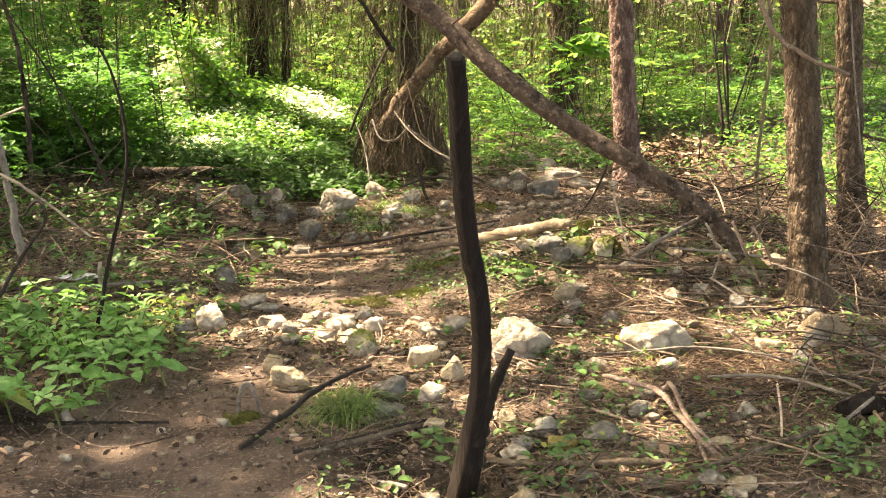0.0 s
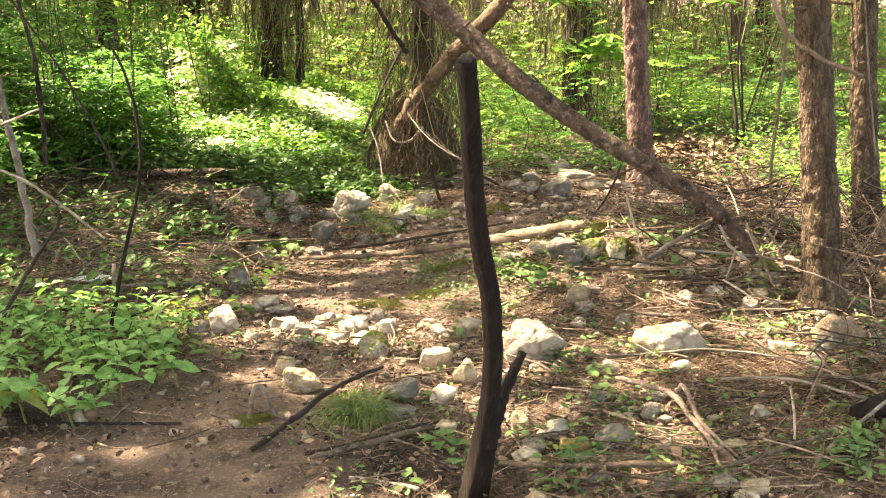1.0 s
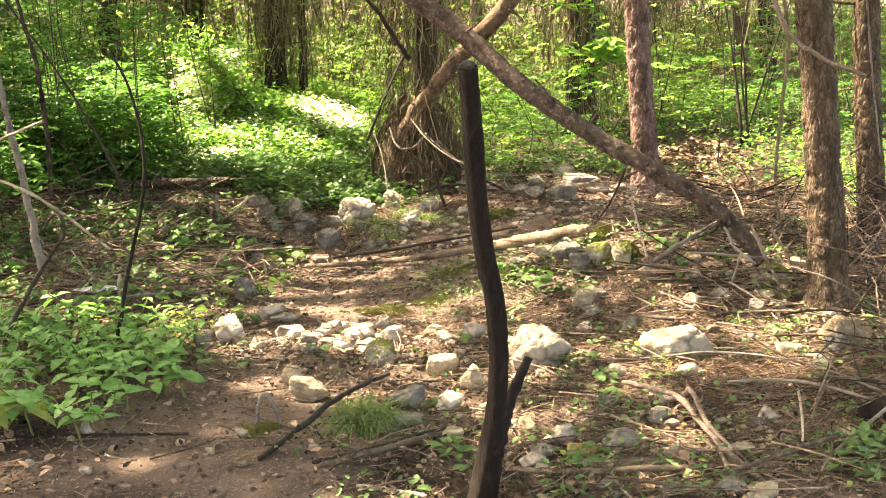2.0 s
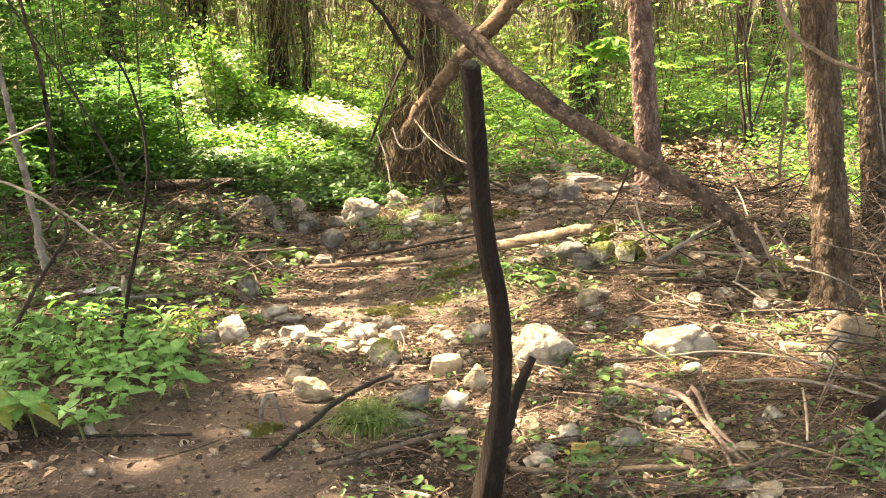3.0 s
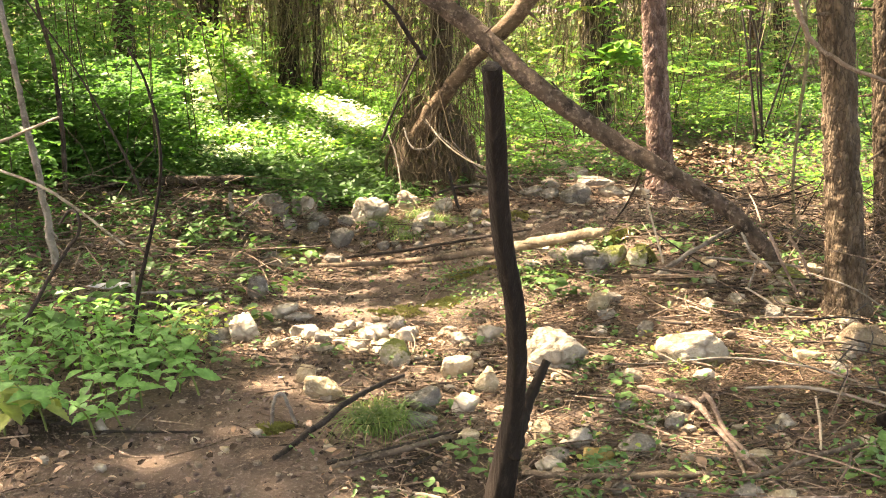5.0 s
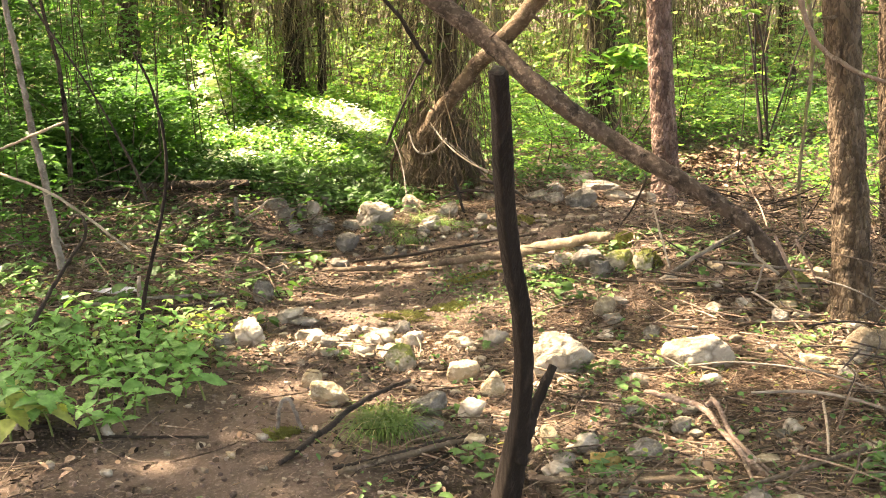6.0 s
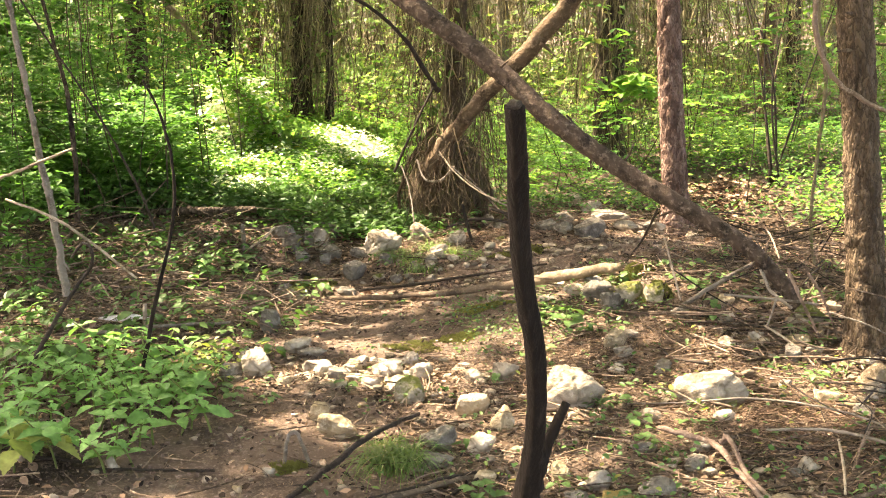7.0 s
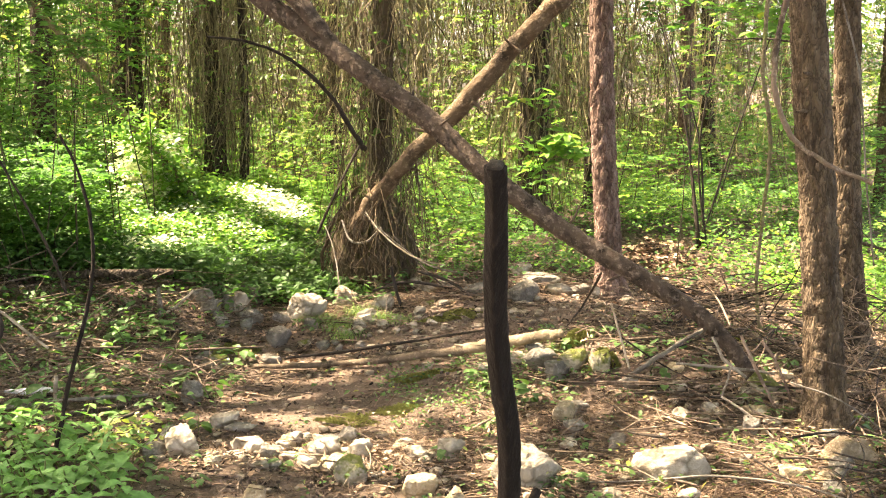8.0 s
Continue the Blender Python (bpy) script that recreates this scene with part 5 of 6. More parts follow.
p = np.concatenate([rl.normal((-0.45, 5.5), (0.3, 0.16), (520, 2)), spread(1500, -0.4, 2.2, 3.3, 6.0, rl), spread(200, -1.6, -0.2, 3.4, 5.2, rl, lambda x, y: 1 - 0.8 * path_bare(x, y))])
thing("leaf_shreds", mesh_of("leaf_shreds", *leaves(np.column_stack([p, heights(p) + 0.016]), rl.uniform(0.008, 0.035, len(p)), r=rl, tilt=0.8, droop=0.2, width=0.24), M_SHRED), "bleached scraps of leaf and bark on the near soil", "litter", kind="stuff")
crumbs = []
for (x, y) in spread(6400, -1.7, 2.1, 3.25, 8.4, rl, lambda x, y: 0.6 + 0.4 * (y < 4.8)):
    w = 0.007 + 0.020 * rl.random() ** 2.2
    v, f = rock_shape(w, w * 0.8, w * 0.7, int(rl.integers(1e6)), 1)
    crumbs.append((v + np.array([x, y, ground_z(x, y) + w * 0.2]), f))
thing("soil_crumbs", mesh_of("crumbs", *join(crumbs), M_CRUMB, smooth=False), "brown crumbs and clods of soil", "soil", kind="stuff")

grit = []
for (x, y) in np.concatenate([rl.normal((-0.45, 5.48), (0.28, 0.13), (110, 2)), rl.normal((0.1, 5.0), (0.35, 0.2), (70, 2)), rl.normal((0.5, 4.2), (0.3, 0.25), (45, 2)), rl.normal((1.2, 5.6), (0.35, 0.2), (80, 2)), rl.normal((0.3, 8.7), (0.5, 0.25), (80, 2)), rl.normal((0.5, 7.7), (0.55, 0.35), (160, 2))]):
    w = 0.018 + 0.05 * rl.random() ** 1.6
    v, f = rock_shape(w, w * 0.8, w * 0.5, int(rl.integers(1e6)), 2)
    grit.append((v + np.array([x, y, ground_z(x, y) + w * 0.22]), f))
for (x, y) in spread(1150, -2.2, 2.2, 3.1, 9.0, rl):
    w = 0.010 + 0.035 * rl.random() ** 2.5
    v, f = rock_shape(w, w * 0.8, w * 0.6, int(rl.integers(1e6)), 1)
    grit.append((v + np.array([x, y, ground_z(x, y) + w * 0.2]), f))
thing("gravel", mesh_of("gravel", *join(grit), M_GRAVEL, smooth=False), "pale chips of limestone scattered on the soil", "gravel", kind="stuff")


# ---- plants ----
def serrated_leaf(name, length, mat, teeth=9, wide=0.34):
    """One toothed, pointed leaf folded along its midrib; it lies along +x from its stalk."""
    verts, faces = [], []
    for i in range(teeth * 2 + 1):
        t = i / (teeth * 2)
        w = wide * math.sin(math.pi * min(1, t ** 0.72)) ** 0.9 * (1.0 if i % 2 else 0.80)
        zc = -0.25 * t * t
        verts += [(t * length, 0, zc * length), (t * length + 0.02 * length * (i % 2 - 1), w * length, (zc + 0.28 * w) * length), (t * length + 0.02 * length * (i % 2 - 1), -w * length, (zc + 0.28 * w) * length)]
    for i in range(teeth * 2):
        a = i * 3
        faces += [(a, a + 3, a + 4, a + 1), (a, a + 2, a + 5, a + 3)]
    return mesh_of(name, verts, faces, mat)


NETTLE_LEAF = [serrated_leaf("leaf", 1.0, L_NETTLE, 7, 0.40), serrated_leaf("leaf", 1.0, L_NETTLE, 6, 0.34)]
YELLOW_LEAF = serrated_leaf("leaf", 1.0, L_YELLOW, 8, 0.40)
M_STEM = material("plant_stem", (0.12, 0.16, 0.05), (0.07, 0.09, 0.03), (0.20, 0.22, 0.09), scale=9, fine=50)


def nettle(height, tiers, leaf, seed, old=0):
    """Upright stem with pairs of toothed leaves, each pair turned against the last."""
    r = np.random.default_rng(seed)
    ob = base("nettle_plant", (0, 0, 0), "green nettle with paired toothed leaves", "plant", "nettles at the path")
    tip = r.normal(0, 0.06, 2)
    part("stem", limb_mesh("stem", [(0, 0, -0.02, 0.005), (tip[0] * 0.3, tip[1] * 0.3, height * 0.5, 0.004), (*tip, height, 0.0025)], M_STEM, 6, 4, 0.05, seed), ob)
    for k in range(tiers):
        t = (k + 1) / tiers
        c = (tip[0] * t * t, tip[1] * t * t, height * (0.25 + 0.75 * t))
        for side in (0, 1):
            a = k * 90 + side * 180 + r.normal(0, 14)
            size = leaf * (1.15 - 0.6 * t) * r.uniform(0.65, 1.2)
            me = YELLOW_LEAF if k < old else NETTLE_LEAF[int(r.integers(2))]
            lf = part("leaf", me, ob, "yellowing lower leaf" if k < old else "")
            lf.matrix_basis = pose(*c, float(r.normal(0, 8)), float(r.normal(2, 11)), a) @ Matrix.Diagonal((size, size, size, 1))
    return ob


kinds = [nettle(0.17, 4, 0.09, 1), nettle(0.13, 4, 0.07, 2), nettle(0.20, 5, 0.096, 3), nettle(0.12, 3, 0.094, 4), nettle(0.15, 3, 0.105, 5), nettle(0.19, 4, 0.13, 6, 2)]
rp = np.random.default_rng(9)
spots = [(-1.5, 4.9), (-1.3, 4.7), (-1.2, 5.0), (-1.7, 5.1), (-1.45, 4.6), (-1.60, 4.36), (-1.72, 4.42), (-1.52, 4.30), (-1.66, 4.25)]
while len(spots) < 104:
    x, y = float(rp.uniform(-2.2, -1.0)), float(rp.uniform(4.25, 5.75))
    if ((x + 1.55) / 0.68) ** 2 + ((y - 4.95) / 0.75) ** 2 < 1 and not (x > -1.15 and y < 4.6) and not (x > -1.12 and y > 5.05):
        spots.append((x, y))
for i, (x, y) in enumerate(spots):
    k = kinds[i] if i < len(kinds) else kinds[5 if i < 9 else int(rp.integers(5))]
    sc = float(rp.uniform(0.75, 1.05))
    m = pose(x, y, ground_z(x, y), float(rp.normal(0, 6)), float(rp.normal(0, 6)), float(rp.uniform(0, 360)))
    if i < len(kinds):
        k.matrix_basis = m
    else:
        copy_thing(k, m)

for x, y in [(-2.25, 6.3), (-2.35, 6.6), (-2.1, 6.9), (-2.3, 5.9), (-2.15, 5.8), (-1.68, 7.4), (-1.6, 7.6), (-2.5, 7.0), (-1.95, 7.7), (-1.35, 7.5)]:
    copy_thing(kinds[int(rp.integers(5))], pose(x, y, ground_z(x, y), float(rp.normal(0, 6)), float(rp.normal(0, 6)), float(rp.uniform(0, 360))))


def grass_tuft(x, y, n, length, label, r):
    a = r.uniform(0, 6.28, n)
    s = np.stack([x + r.normal(0, 0.05, n), y + r.normal(0, 0.05, n), np.full(n, ground_z(x, y))], 1)
    ln = length * r.uniform(0.5, 1.1, n)
    t = np.linspace(0, 1, 6)[None, :, None]
    out = np.stack([np.cos(a), np.sin(a), np.zeros(n)], 1)[:, None]
    reach, rise = (0.75 * ln)[:, None, None], (0.75 * ln)[:, None, None]
    mid = s[:, None] + out * reach * t ** 1.3 + np.array([0, 0, 1.0]) * rise * (1.6 * t - 1.55 * t * t)
    side = np.stack([-np.sin(a), np.cos(a), np.zeros(n)], 1)[:, None] * 0.003 * (1 - 0.9 * t)
    v = np.stack([mid - side, mid + side], 2).reshape(-1, 3)
    i = np.arange(n)[:, None, None] * 12 + np.arange(5)[None, :, None] * 2
    f = (i + np.array([0, 1, 3, 2])[None, None]).reshape(-1, 4)
    return thing("grass_tuft", mesh_of("grass_tuft", v, f, L_GRASS), label, "grass", kind="")


grass_tuft(-0.30, 4.30, 330, 0.27, "green tuft of long drooping grass", rp)
grass_tuft(-0.20, 8.45, 120, 0.22, "dry greenish grass tuft between pale stones", rp)
grass_tuft(-0.45, 8.40, 120, 0.22, "dry greenish grass tuft between pale stones", rp)

grass_tuft(-0.35, 8.2, 90, 0.17, "dry greenish grass tuft between pale stones", rp)
grass_tuft(-0.05, 8.3, 90, 0.17, "dry greenish grass tuft between pale stones", rp)
grass_tuft(0.05, 8.15, 90, 0.17, "dry greenish grass tuft between pale stones", rp)
grass_tuft(-0.3, 7.95, 90, 0.17, "dry greenish grass tuft between pale stones", rp)


def low_plants(name, label, n, per, box, size, mat, r, spread_r=0.09, lift=0.05, weight=None, high=0.0):
    """Low leafy growth in small clumps on the ground."""
    c = spread(n, *box, r, weight)
    c3 = np.column_stack([c, heights(c) + lift + high * r.random(len(c))])
    p = np.repeat(c3, per, 0) + r.normal(0, 1, (len(c3) * per, 3)) * np.array([spread_r, spread_r, lift * 0.6])
    p[:, 2] = np.maximum(p[:, 2], heights(p[:, :2]) + 0.01)
    return thing(name, mesh_of(name, *leaves(p, r.uniform(*size, len(p)), r=r, tilt=0.35), mat), label, "plants", kind="stuff")


def oval_leaf(name, mat, wide):
    """A rounded leaf with a shallow fold, one unit long along +x."""
    verts, faces = [(0, 0, 0)], []
    for t in (0.15, 0.35, 0.6, 0.82):
        w = wide * math.sin(math.pi * (0.08 + 0.86 * t)) ** 0.8
        z = 0.10 * math.sin(3 * t) - 0.10 * t * t
        verts += [(t, w, z + 0.06), (t, 0, z), (t, -w, z + 0.06)]
    verts.append((1, 0, -0.06))
    quads = []
    for k in range(3):
        a = 1 + 3 * k
        quads += [(a, a + 1, a + 4, a + 3), (a + 1, a + 2, a + 5, a + 4)]
    faces = [(0, 3, 2, 1), (10, 11, 12, 13)] + quads
    return mesh_of(name, verts, faces, mat)


HERB_LEAF = [oval_leaf("leaf", L_HERB, 0.36), serrated_leaf("leaf", 1.0, L_HERB, 6, 0.42), serrated_leaf("leaf", 1.0, L_HERB, 4, 0.36)]


def herb(seed, count, size, rise):
    r = np.random.default_rng(seed)
    ob = base("herb_plant", (0, 0, 0), "small green woodland herb among the litter", "plant", "woodland herbs")
    for k in range(count):
        a = k * 137.5 + r.normal(0, 15)
        h = rise * r.uniform(0.4, 1.0)
        d = r.uniform(0.005, 0.03)
        lf = part("leaf", HERB_LEAF[seed % 3], ob)
        sc = size * r.uniform(0.7, 1.2)
        lf.matrix_basis = pose(d * math.cos(radians(a)), d * math.sin(radians(a)), h, float(r.normal(0, 12)), float(r.normal(5, 15)), a) @ Matrix.Diagonal((sc, sc, sc, 1))
    part("stem", limb_mesh("stem", [(0, 0, -0.02, 0.002), (0.002, 0.001, rise * 0.5, 0.0018), (0, 0.003, rise, 0.0012)], M_STEM, 6, 2, 0.05, seed), ob)
    return ob


herbs = [herb(1, 6, 0.045, 0.05), herb(2, 7, 0.035, 0.04), herb(3, 5, 0.05, 0.06), herb(4, 8, 0.04, 0.07), herb(5, 6, 0.055, 0.05), herb(6, 6, 0.085, 0.12), herb(7, 7, 0.07, 0.10), herb(8, 6, 0.075, 0.09)]
hs = [(0.50, 5.02), (0.56, 4.95), (0.62, 5.0), (0.52, 4.88), (0.42, 6.2), (0.5, 6.05), (0.35, 6.3), (0.6, 6.0), (0.3, 6.1), (0.1, 3.9), (0.05, 4.0), (1.3, 3.9), (1.4, 3.85), (1.45, 4.0), (1.35, 3.7), (1.38, 3.82), (1.30, 3.78), (1.42, 3.7), (1.36, 3.62), (1.28, 3.68), (1.44, 3.9), (-0.1, 3.72), (-0.62, 8.35), (-0.55, 8.2), (-0.5, 8.3)]
while len(hs) < 190:
    x, y = float(rp.uniform(-2.6, 2.2)), float(rp.uniform(3.4, 7.6))
    if rp.random() > 0.25 + 0.9 * float(path_bare(x, y)) and not (-0.9 < x < 0.1 and 4.0 < y < 7.4 and rp.random() < 0.7) and not (x > 0.7 and y < 5 and rp.random() < 0.55):
        hs.append((x, y))
while len(hs) < 232:
    x, y = float(rp.uniform(-2.9, -0.9)), float(rp.uniform(5.3, 7.9))
    if rp.random() > float(path_bare(x, y)):
        hs.append((x, y))
for i, (x, y) in enumerate(hs):
    k = herbs[i] if i < len(herbs) else herbs[int(rp.integers(5)) if i < 190 else 5 + int(rp.integers(3))]
    m = pose(x, y, ground_z(x, y), float(rp.normal(0, 7)), float(rp.normal(0, 7)), float(rp.uniform(0, 360)))
    if i < len(herbs):
        k.matrix_basis = m
    else:
        copy_thing(k, m)

low_plants("small_herbs", "small green herbs sprouting between the stones", 260, 7, (-1.0, 2.3, 3.2, 7.2), (0.014, 0.035), L_HERB, rp, 0.05, 0.04, lambda x, y: 0.9 - 0.85 * path_bare(x, y))
low_plants("small_herbs", "small green herbs among the near rubble", 120, 9, (0.3, 2.0, 3.5, 5.2), (0.014, 0.035), L_HERB, rp, 0.05, 0.04)
low_plants("small_herbs", "fine low green herbs on the mound", 150, 16, (-0.1, 0.95, 5.85, 6.9), (0.010, 0.028), L_HERB, rp, 0.05, 0.03, lambda x, y: 0.35 + 0.65 * np.exp(-((x - 0.35) / 0.3) ** 2 - ((y - 6.3) / 0.25) ** 2), 0.03)
low_plants("small_herbs", "green herbs growing beside the path", 120, 8, (-3.2, -0.9, 5.0, 8.8), (0.025, 0.06), L_HERB, rp, 0.08, 0.08, lambda x, y: 0.9 - 0.85 * path_bare(x, y))
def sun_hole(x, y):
    """Holes left in the undergrowth for paler leaves that carry sunlight in their colour."""
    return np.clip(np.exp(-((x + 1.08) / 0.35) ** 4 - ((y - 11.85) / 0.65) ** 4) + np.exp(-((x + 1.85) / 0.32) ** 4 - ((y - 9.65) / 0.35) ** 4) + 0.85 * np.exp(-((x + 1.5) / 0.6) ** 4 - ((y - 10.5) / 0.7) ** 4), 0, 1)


low_plants("small_herbs", "yellowing herbs beside the pale stone", 16, 9, (-1.32, -1.12, 5.2, 5.75), (0.02, 0.045), L_YELLOW, rp, 0.05, 0.06, None, 0.08)
low_plants("undergrowth", "green herbs round the sunken log", 70, 16, (-2.7, -1.2, 8.75, 9.1), (0.03, 0.06), L_CARPET, rp, 0.10, 0.04, None, 0.05)
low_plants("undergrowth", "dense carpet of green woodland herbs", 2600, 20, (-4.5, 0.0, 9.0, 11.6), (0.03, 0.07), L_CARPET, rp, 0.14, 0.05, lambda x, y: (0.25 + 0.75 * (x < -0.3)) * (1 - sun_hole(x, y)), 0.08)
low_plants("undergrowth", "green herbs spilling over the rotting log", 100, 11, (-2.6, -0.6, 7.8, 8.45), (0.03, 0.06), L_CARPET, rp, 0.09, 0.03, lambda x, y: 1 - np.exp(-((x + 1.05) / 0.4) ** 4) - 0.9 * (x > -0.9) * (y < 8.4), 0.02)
# Lighter copy of the ground-leaf green, standing in for sun on these herbs.
low_plants("undergrowth", "undergrowth with sun put in its lighter green", 1900, 22, (-3.6, 0.2, 10.8, 15.0), (0.03, 0.075), L_SUNLIT, rp, 0.16, 0.05, lambda x, y: 1 - sun_hole(x, y), 0.08)
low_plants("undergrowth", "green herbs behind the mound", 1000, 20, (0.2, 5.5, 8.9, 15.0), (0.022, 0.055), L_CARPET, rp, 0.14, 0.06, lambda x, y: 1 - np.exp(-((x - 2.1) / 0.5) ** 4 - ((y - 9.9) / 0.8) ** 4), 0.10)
# Same herbs again in the lighter green, as if lit by sun.
low_plants("undergrowth", "herbs behind the mound with sun put in their lighter green", 420, 20, (0.2, 5.5, 9.2, 15.0), (0.022, 0.055), L_SUNLIT, rp, 0.14, 0.06, lambda x, y: 1 - np.exp(-((x - 2.1) / 0.5) ** 4 - ((y - 9.9) / 0.8) ** 4), 0.12)
low_plants("undergrowth", "herbs beyond the pines with sun put in their lighter green", 160, 20, (2.7, 4.2, 7.6, 9.6), (0.022, 0.055), L_SUNLIT, rp, 0.14, 0.06, None, 0.12)
# Unseen herbs behind the camera, added to cut light bounced off bare soil.
low_plants("undergrowth", "unseen green herbs added behind the camera to darken bounced light", 900, 14, (-9.0, 9.0, -8.0, 2.4), (0.04, 0.09), L_CARPET, rp, 0.2, 0.06, None, 0.1)
p = rp.normal((2.1, 10.0), (0.28, 0.4), (1500, 2))
thing("dead_leaves", mesh_of("dead_leaves", *leaves(np.column_stack([p, heights(p) + 0.02]), rp.uniform(0.03, 0.07, len(p)), r=rp, tilt=0.35, droop=0.0), M_LITTER), "sunlit brown leaf litter under the trees", "leaves", kind="stuff")


# Near-white leaf colour stands in for overexposed sun on green leaves.
low_plants("undergrowth", "near-white leaves painted as sun glare in the open patch", 260, 24, (-1.32, -0.85, 11.3, 12.4), (0.025, 0.06), L_GLARE, rp, 0.12, 0.05, None, 0.13)
low_plants("undergrowth", "near-white leaves painted as sun glare in the open patch", 130, 20, (-2.2, -1.85, 11.0, 11.4), (0.03, 0.07), L_GLARE, rp, 0.09, 0.05, None, 0.6)
# Clearing herbs take the lighter green in place of stronger sun.
low_plants("undergrowth", "clearing herbs with sun put in their yellow-green", 330, 20, (-2.2, -0.9, 9.9, 11.6), (0.025, 0.06), L_SUNLIT, rp, 0.12, 0.04, None, 0.10)
# More near-white leaves, sunlight put in by colour.
low_plants("undergrowth", "near-white leaves painted as sunlight in the clearing", 70, 18, (-2.0, -1.1, 10.0, 11.3), (0.02, 0.05), L_GLARE, rp, 0.10, 0.05, None, 0.10)
low_plants("undergrowth", "near-white leaves painted as sunlight at the thicket's edge", 90, 20, (-2.1, -1.6, 9.4, 9.9), (0.02, 0.05), L_GLARE, rp, 0.10, 0.03, None, 0.03)


def shrub(x, y, height, width, n, mat, label, r, size=(0.03, 0.07), name="shrub", stems=4, bottom=0.05, open_to_sun=True, stout=1.0):
    """Several thin stems and layered leaf sprays with gaps between them."""
    z0 = ground_z(x, y)
    ob = base(name, (x, y, z0), label, "shrub", "forest shrubs")
    st = []
    for _ in range(stems):
        a, ln = r.uniform(0, 6.28), r.uniform(0.1, 0.9) * width
        tip = np.array([math.cos(a) * ln, math.sin(a) * ln, height * r.uniform(0.7, 1.0)])
        mid = tip * np.array([0.35, 0.35, 0.5]) + r.normal(0, 0.15, 3)
        st.append(tube([(r.normal(0, 0.03), r.normal(0, 0.03), -0.03, 0.0055 * stout), (*mid, 0.0038 * stout), (*tip, 0.0015 * stout)], 6, 4, 0.08, int(r.integers(1e6))))
    part("stem", mesh_of("stems", *join(st), M_DARKWOOD if stout > 1 else M_SHOOT), ob)
    k = max(4, n // 36)
    a, d = r.uniform(0, 6.28, k), width * np.sqrt(r.random(k))
    c = np.stack([np.cos(a) * d, np.sin(a) * d, height * (bottom + (1 - bottom) * r.random(k))], 1)
    c = np.repeat(c, 4, 0) + r.normal(0, 1, (k * 4, 3)) * np.array([0.15, 0.15, 0.04])
    p, ln, th = sprays(c, r, size)
    at = np.array([x, y, z0])
    # Leaves standing between the sun and the LIT spots are cut away.
    if open_to_sun:
        keep = shaded(p + at, r, False) | (p[:, 2] < 0.7)
        p, ln, th = p[keep], ln[keep], th[keep]
    part("foliage", mesh_of("foliage", *leaves(p, ln, th, r=r, tilt=0.18, droop=0.2), mat), ob)
    return ob


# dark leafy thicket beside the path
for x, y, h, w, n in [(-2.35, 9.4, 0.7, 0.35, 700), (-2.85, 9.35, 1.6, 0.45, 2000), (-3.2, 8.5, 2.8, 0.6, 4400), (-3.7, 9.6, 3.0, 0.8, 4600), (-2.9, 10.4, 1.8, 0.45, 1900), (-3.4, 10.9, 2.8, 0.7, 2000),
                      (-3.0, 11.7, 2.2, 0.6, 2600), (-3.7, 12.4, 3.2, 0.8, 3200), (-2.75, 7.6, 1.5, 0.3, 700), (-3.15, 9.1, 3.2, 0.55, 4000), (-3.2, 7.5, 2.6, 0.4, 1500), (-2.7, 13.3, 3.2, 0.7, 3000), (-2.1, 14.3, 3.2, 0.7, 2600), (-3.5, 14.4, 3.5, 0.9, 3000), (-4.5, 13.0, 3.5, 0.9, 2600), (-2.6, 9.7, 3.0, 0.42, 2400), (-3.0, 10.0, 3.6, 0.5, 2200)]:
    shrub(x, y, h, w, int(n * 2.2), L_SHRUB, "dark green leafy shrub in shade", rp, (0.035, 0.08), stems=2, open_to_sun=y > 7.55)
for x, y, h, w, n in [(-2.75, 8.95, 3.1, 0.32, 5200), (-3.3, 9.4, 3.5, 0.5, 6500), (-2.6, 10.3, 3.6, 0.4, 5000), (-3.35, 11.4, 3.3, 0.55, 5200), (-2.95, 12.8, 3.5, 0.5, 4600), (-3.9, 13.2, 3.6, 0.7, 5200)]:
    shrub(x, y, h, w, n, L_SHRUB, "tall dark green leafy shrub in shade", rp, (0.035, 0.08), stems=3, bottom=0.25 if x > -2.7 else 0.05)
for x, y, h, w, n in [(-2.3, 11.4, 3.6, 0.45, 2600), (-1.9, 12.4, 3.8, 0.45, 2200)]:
    shrub(x, y, h, w, n, L_SUNLIT, "slender young tree with leaves high on its stems", rp, (0.035, 0.07), "young_tree", 2, 0.55)
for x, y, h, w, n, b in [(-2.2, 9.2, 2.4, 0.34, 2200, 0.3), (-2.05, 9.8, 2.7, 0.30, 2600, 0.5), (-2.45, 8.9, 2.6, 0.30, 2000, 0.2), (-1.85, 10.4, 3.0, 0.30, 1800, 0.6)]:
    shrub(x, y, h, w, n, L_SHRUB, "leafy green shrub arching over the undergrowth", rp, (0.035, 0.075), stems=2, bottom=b)
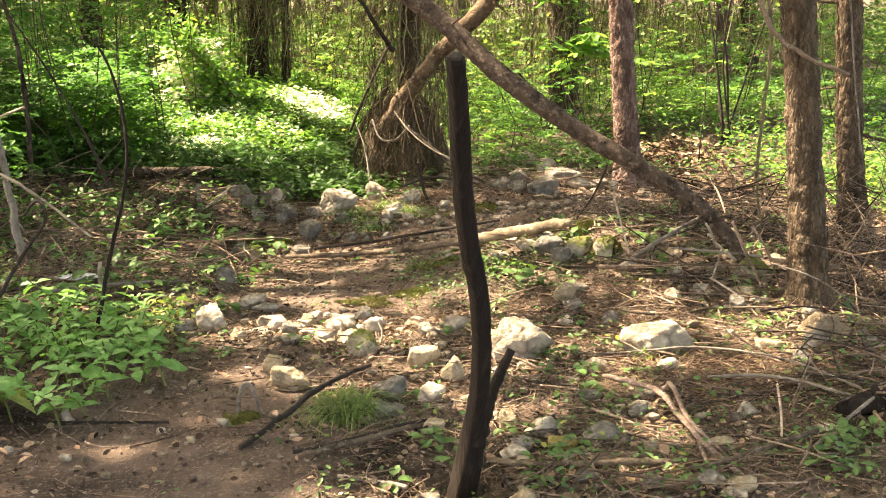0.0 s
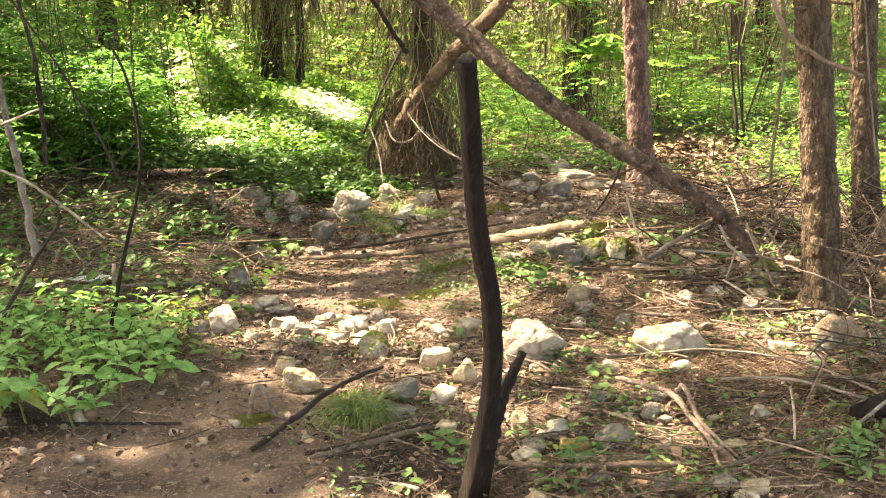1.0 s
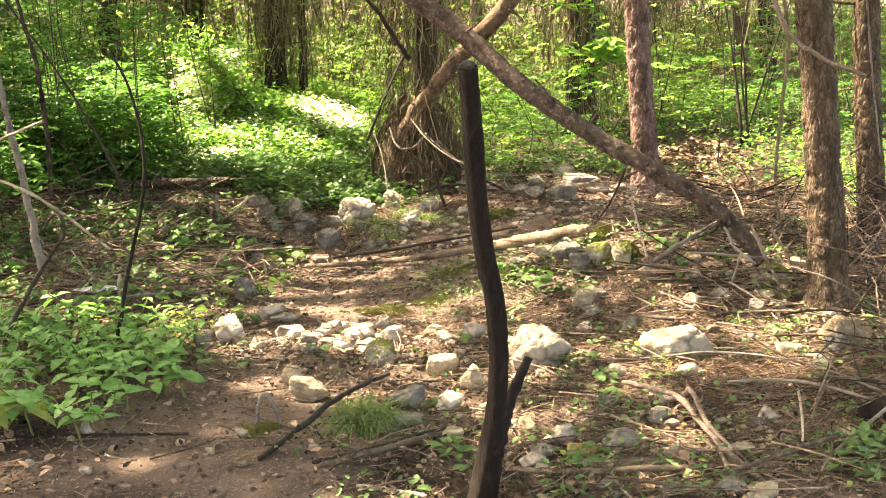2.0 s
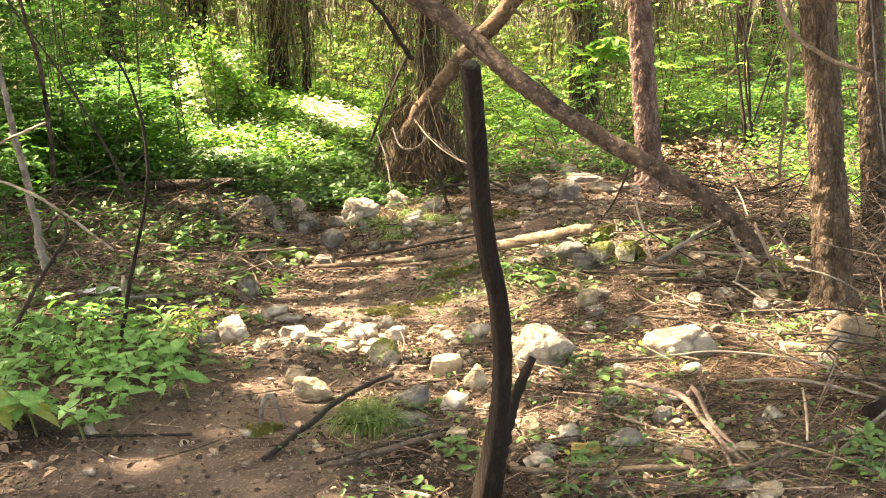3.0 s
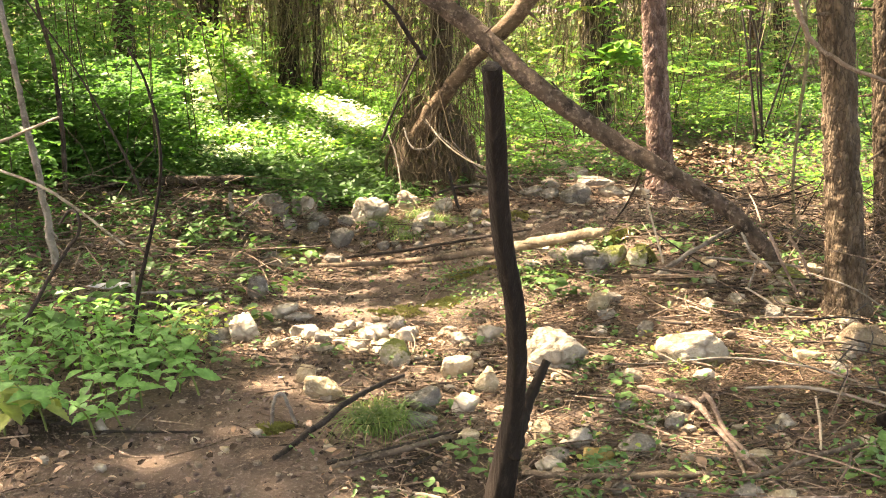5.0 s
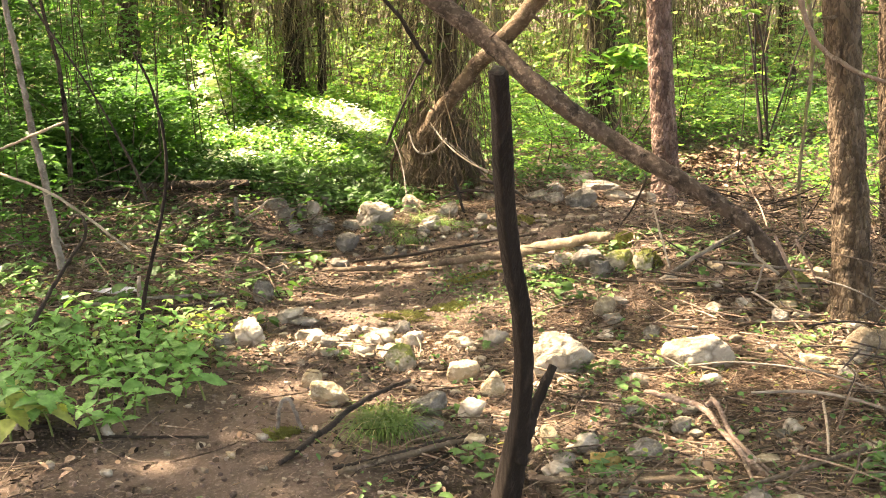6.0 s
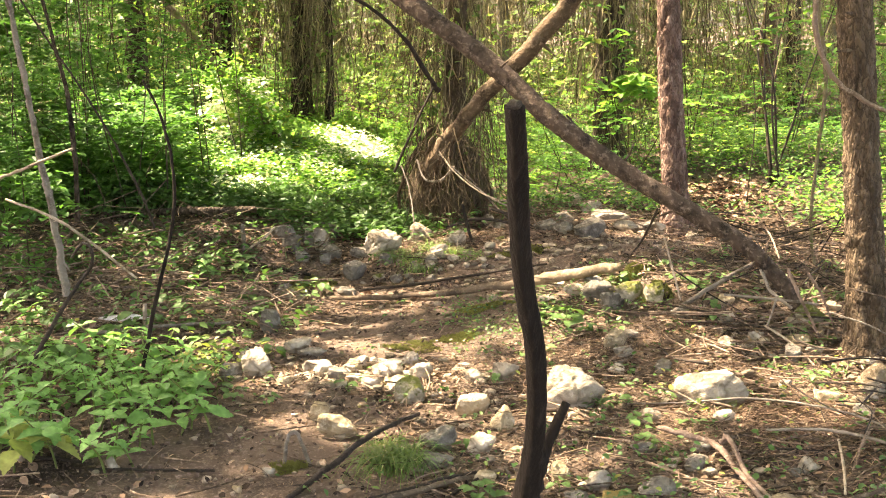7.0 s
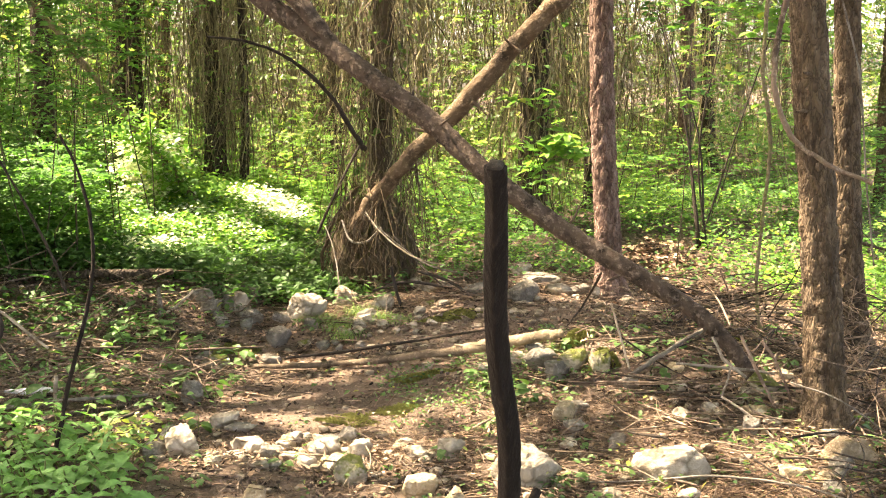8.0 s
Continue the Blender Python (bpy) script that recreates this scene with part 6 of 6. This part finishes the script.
# lighter bushes behind; sun and shade put in by two leaf greens
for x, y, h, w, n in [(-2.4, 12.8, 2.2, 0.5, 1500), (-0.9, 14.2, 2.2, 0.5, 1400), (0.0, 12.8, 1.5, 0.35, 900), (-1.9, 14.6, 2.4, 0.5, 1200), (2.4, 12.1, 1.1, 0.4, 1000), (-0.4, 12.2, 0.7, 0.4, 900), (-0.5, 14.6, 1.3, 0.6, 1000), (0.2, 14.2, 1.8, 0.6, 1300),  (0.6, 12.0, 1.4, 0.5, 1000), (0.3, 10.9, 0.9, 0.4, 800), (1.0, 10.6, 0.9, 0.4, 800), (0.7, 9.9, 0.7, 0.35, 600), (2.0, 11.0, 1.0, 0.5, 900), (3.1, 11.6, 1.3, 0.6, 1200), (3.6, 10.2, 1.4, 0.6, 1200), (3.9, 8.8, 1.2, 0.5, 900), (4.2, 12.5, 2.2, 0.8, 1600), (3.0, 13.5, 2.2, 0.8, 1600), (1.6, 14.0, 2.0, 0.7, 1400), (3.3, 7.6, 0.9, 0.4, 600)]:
    shrub(x, y, h, w, int(n * 1.4), L_SHRUB if x > 0.5 and n % 400 == 0 else L_SUNLIT, "leafy shrub with sun or shade put in its green", rp, (0.03, 0.06), stems=2)
# leaves climbing the slanting mossy trunk
q = spline([(-2.15, 10.80, 1.35, 0.05), (-1.85, 10.90, 0.94, 0.05), (-1.64, 11.00, 0.66, 0.05), (-1.33, 11.20, 0.36, 0.06)], 40)[:, :3]
p = np.repeat(q, 16, 0) + rp.normal(0, 1, (len(q) * 16, 3)) * np.array([0.12, 0.12, 0.10])
thing("climbing_vine", mesh_of("climbing_vine", *leaves(p, rp.uniform(0.03, 0.075, len(p)), r=rp, tilt=0.4, droop=0.3), L_SUNLIT), "vine leaves in sun-lightened green covering the slanting trunk", "vine", kind="stuff")
# the young tree with dark stems and level leaf layers
shrub(2.68, 10.4, 2.3, 0.75, 3600, L_SUNLIT, "young multi-stemmed tree with level leaf layers", rp, (0.07, 0.13), "young_tree", 5, 0.36, stout=2.0)
shrub(2.05, 11.3, 2.6, 0.6, 2600, L_SHRUB, "young tree with broad level leaf layers", rp, (0.07, 0.12), "young_tree", 2, 0.25)
shrub(1.55, 10.9, 1.3, 0.35, 260, L_SUNLIT, "young tree with large light leaves", rp, (0.10, 0.17), "young_tree", 3, 0.45)
shrub(2.3, 9.6, 2.2, 0.5, 1300, L_SHRUB, "slender young tree with level leaf layers", rp, (0.05, 0.09), "young_tree", 1, 0.5)

# far woods: leaf sprays in drifts, and dry vines draped in curtains
rf = np.random.default_rng(31)


def drifts(c, step, cut):
    """Keep the places where the growth stands thick; open depth lies between."""
    k = np.array([noise.noise((a * step, b * step * 0.6, h * step * 0.8)) for a, b, h in c])
    return c[k > cut]


n = 13000
yy = 13.5 + 24 * rf.random(n) ** 1.3
c = np.stack([rf.uniform(-0.5, 0.5, n) * yy * 1.05, yy, np.zeros(n)], 1)
c[:, 2] = heights(c[:, :2]) + rf.random(n) ** 1.1 * (0.12 * yy + 1.9)
c = drifts(c, 0.9, -0.03)
c = np.repeat(c, 3, 0) + rf.normal(0, 1, (len(c) * 3, 3)) * np.array([0.35, 0.35, 0.2])
p, ln, th = sprays(c, rf, (0.04, 0.085))
thing("far_woods", mesh_of("far_woods", *leaves(p, ln, th, r=rf, tilt=0.4, plain=True), L_FAR), "sunlit leaves of the woods farther off", "woods", kind="stuff")
n = 6200
yy = rf.uniform(19, 38, n)
c = drifts(np.stack([rf.uniform(-0.5, 0.5, n) * yy, yy, rf.uniform(0.06, 0.40, n) * yy], 1), 0.6, -0.12)
c = np.repeat(c, 3, 0) + rf.normal(0, 1, (len(c) * 3, 3)) * np.array([0.5, 0.5, 0.25])
p, ln, th = sprays(c, rf, (0.09, 0.17))
thing("far_woods", mesh_of("far_woods", *leaves(p, ln, th, r=rf, tilt=0.4, plain=True), L_FAR), "leafy boughs of the woods farther off", "woods", kind="stuff")
low_plants("undergrowth", "green undergrowth of the woods farther off", 2600, 14, (-9.0, 9.0, 14.8, 27.0), (0.05, 0.11), L_FAR, rf, 0.3, 0.12, None, 0.5)
n = 170
yy = rf.uniform(11.8, 27, n)
c = np.stack([rf.uniform(-0.42, 0.42, n) * yy, yy, rf.uniform(1.6, 6.0, n)], 1)
c = c[~((c[:, 1] < 12.6) & (c[:, 0] > 1.8))]
s = np.repeat(c, 75, 0)
n = len(s)
s = s + np.stack([rf.normal(0, 0.34, n), rf.normal(0, 0.25, n), rf.normal(0, 0.55, n)], 1)
e = s + np.stack([rf.normal(0, 0.16, n), rf.normal(0, 0.16, n), -rf.uniform(0.4, 2.2, n)], 1)
e[:, 2] = np.maximum(e[:, 2], heights(e[:, :2]))
thing("hanging_vines", mesh_of("hanging_vines", *strips(s, e, rf.uniform(0.003, 0.009, n), 0.15, rf, 7), M_VINE), "dry pale vines hanging through the woods", "vines", kind="stuff")

n = 15000
k = rf.integers(len(s), size=n)
t = rf.random(n)[:, None]
s2 = s[k] * (1 - t) + e[k] * t + rf.normal(0, 0.05, (n, 3))
d = np.stack([rf.normal(0, 1, n), rf.normal(0, 1, n), rf.normal(-0.6, 0.7, n)], 1)
e2 = s2 + d / np.linalg.norm(d, axis=1)[:, None] * rf.uniform(0.08, 0.4, n)[:, None]
thing("hanging_vines", mesh_of("vine_tangle", *strips(s2, e2, rf.uniform(0.003, 0.008, n), 0.06, rf, 3), M_VINE), "shaggy tangle of dead side shoots on the vines", "vines", kind="stuff")

# root mass: a mossy hummock under hanging dry roots
rm = np.random.default_rng(17)
roots = base("root_mass", (-0.1, 9.35, ground_z(-0.1, 9.35)), "mossy root mass hung with dry brown root strands", "root mass")
v, f = rock_shape(0.74, 0.56, 0.95, 55, 5)
part("hummock", mesh_of("hummock", v + np.array([0, 0.1, 0.30]), f, M_ROOT), roots)
for k in range(11):
    a = rm.uniform(0, 6.28)
    d = np.array([math.cos(a), math.sin(a) * 0.8, 0])
    top = d * 0.12 + np.array([rm.normal(0, 0.05), 0.05, rm.uniform(0.55, 0.8)])
    foot = d * rm.uniform(0.26, 0.52) + np.array([0, 0.05, -0.03])
    mid = (top + foot) / 2 + d * rm.uniform(0.05, 0.16) + rm.normal(0, 0.03, 3)
    w = rm.uniform(0.008, 0.022)
    part("root", limb_mesh("root", [(*top, w), (*mid, w * 0.8), (*foot, w * 0.5)], M_ROOT, 8, 6, 0.12, 300 + k, 0, 0.4), roots)
n = 300
a = rm.uniform(0, 6.28, n)
s = np.stack([np.cos(a) * 0.28 * rm.random(n) ** 0.5, np.sin(a) * 0.25 * rm.random(n) ** 0.5 + 0.05, rm.uniform(0.35, 0.85, n)], 1)
e = s * np.array([1.25, 1.25, 0]) + np.stack([rm.normal(0, 0.10, n), -0.12 + rm.normal(0, 0.08, n), rm.uniform(-0.02, 0.45, n) * rm.random(n)], 1)
k = 120
s3 = np.array([0.05, -0.25, 0.75]) + rm.uniform(-1, 1, (k, 1)) * np.array([0.28, -0.17, 0.27]) + rm.normal(0, 0.04, (k, 3))
s = np.vstack([s, s3])
e = np.vstack([e, s3 + np.stack([rm.normal(0, 0.06, k), rm.normal(-0.04, 0.04, k), -s3[:, 2] * rm.uniform(0.5, 1.0, k)], 1)])
n += k
k = 260
s2 = np.stack([rm.normal(-0.06, 0.16, k), rm.normal(0.25, 0.12, k), rm.uniform(0.9, 2.6, k)], 1)
s = np.vstack([s, s2])
e = np.vstack([e, s2 + np.stack([rm.normal(0, 0.10, k), rm.normal(-0.05, 0.08, k), -rm.uniform(0.4, 1.3, k)], 1)])
n += k
part("root_fringe", mesh_of("root_fringe", *strips(s, e, rm.uniform(0.0015, 0.0045, n), 0.16, rm, 8), M_FRINGE), roots, "dry hanging roots and vine strands")["kind"] = "stuff"

# grey ash scrap behind the nettles
v, f = rock_shape(0.30, 0.16, 0.03, 91, 4)
scrap = thing("ash_patch", mesh_of("ash_patch", v, f, M_SCRAP), "flat patch of pale grey ash on the litter", "ash")
scrap.location = (-1.86, 6.5, ground_z(-1.86, 6.5) + 0.03)
limb("peg", "small white upright stick by the ash", M_PALEWOOD, [(-1.72, 6.4, 0.0, 0.012), (-1.72, 6.4, 0.09, 0.012), (-1.715, 6.4, 0.17, 0.010)], "stick", 8, 0.08, 0)
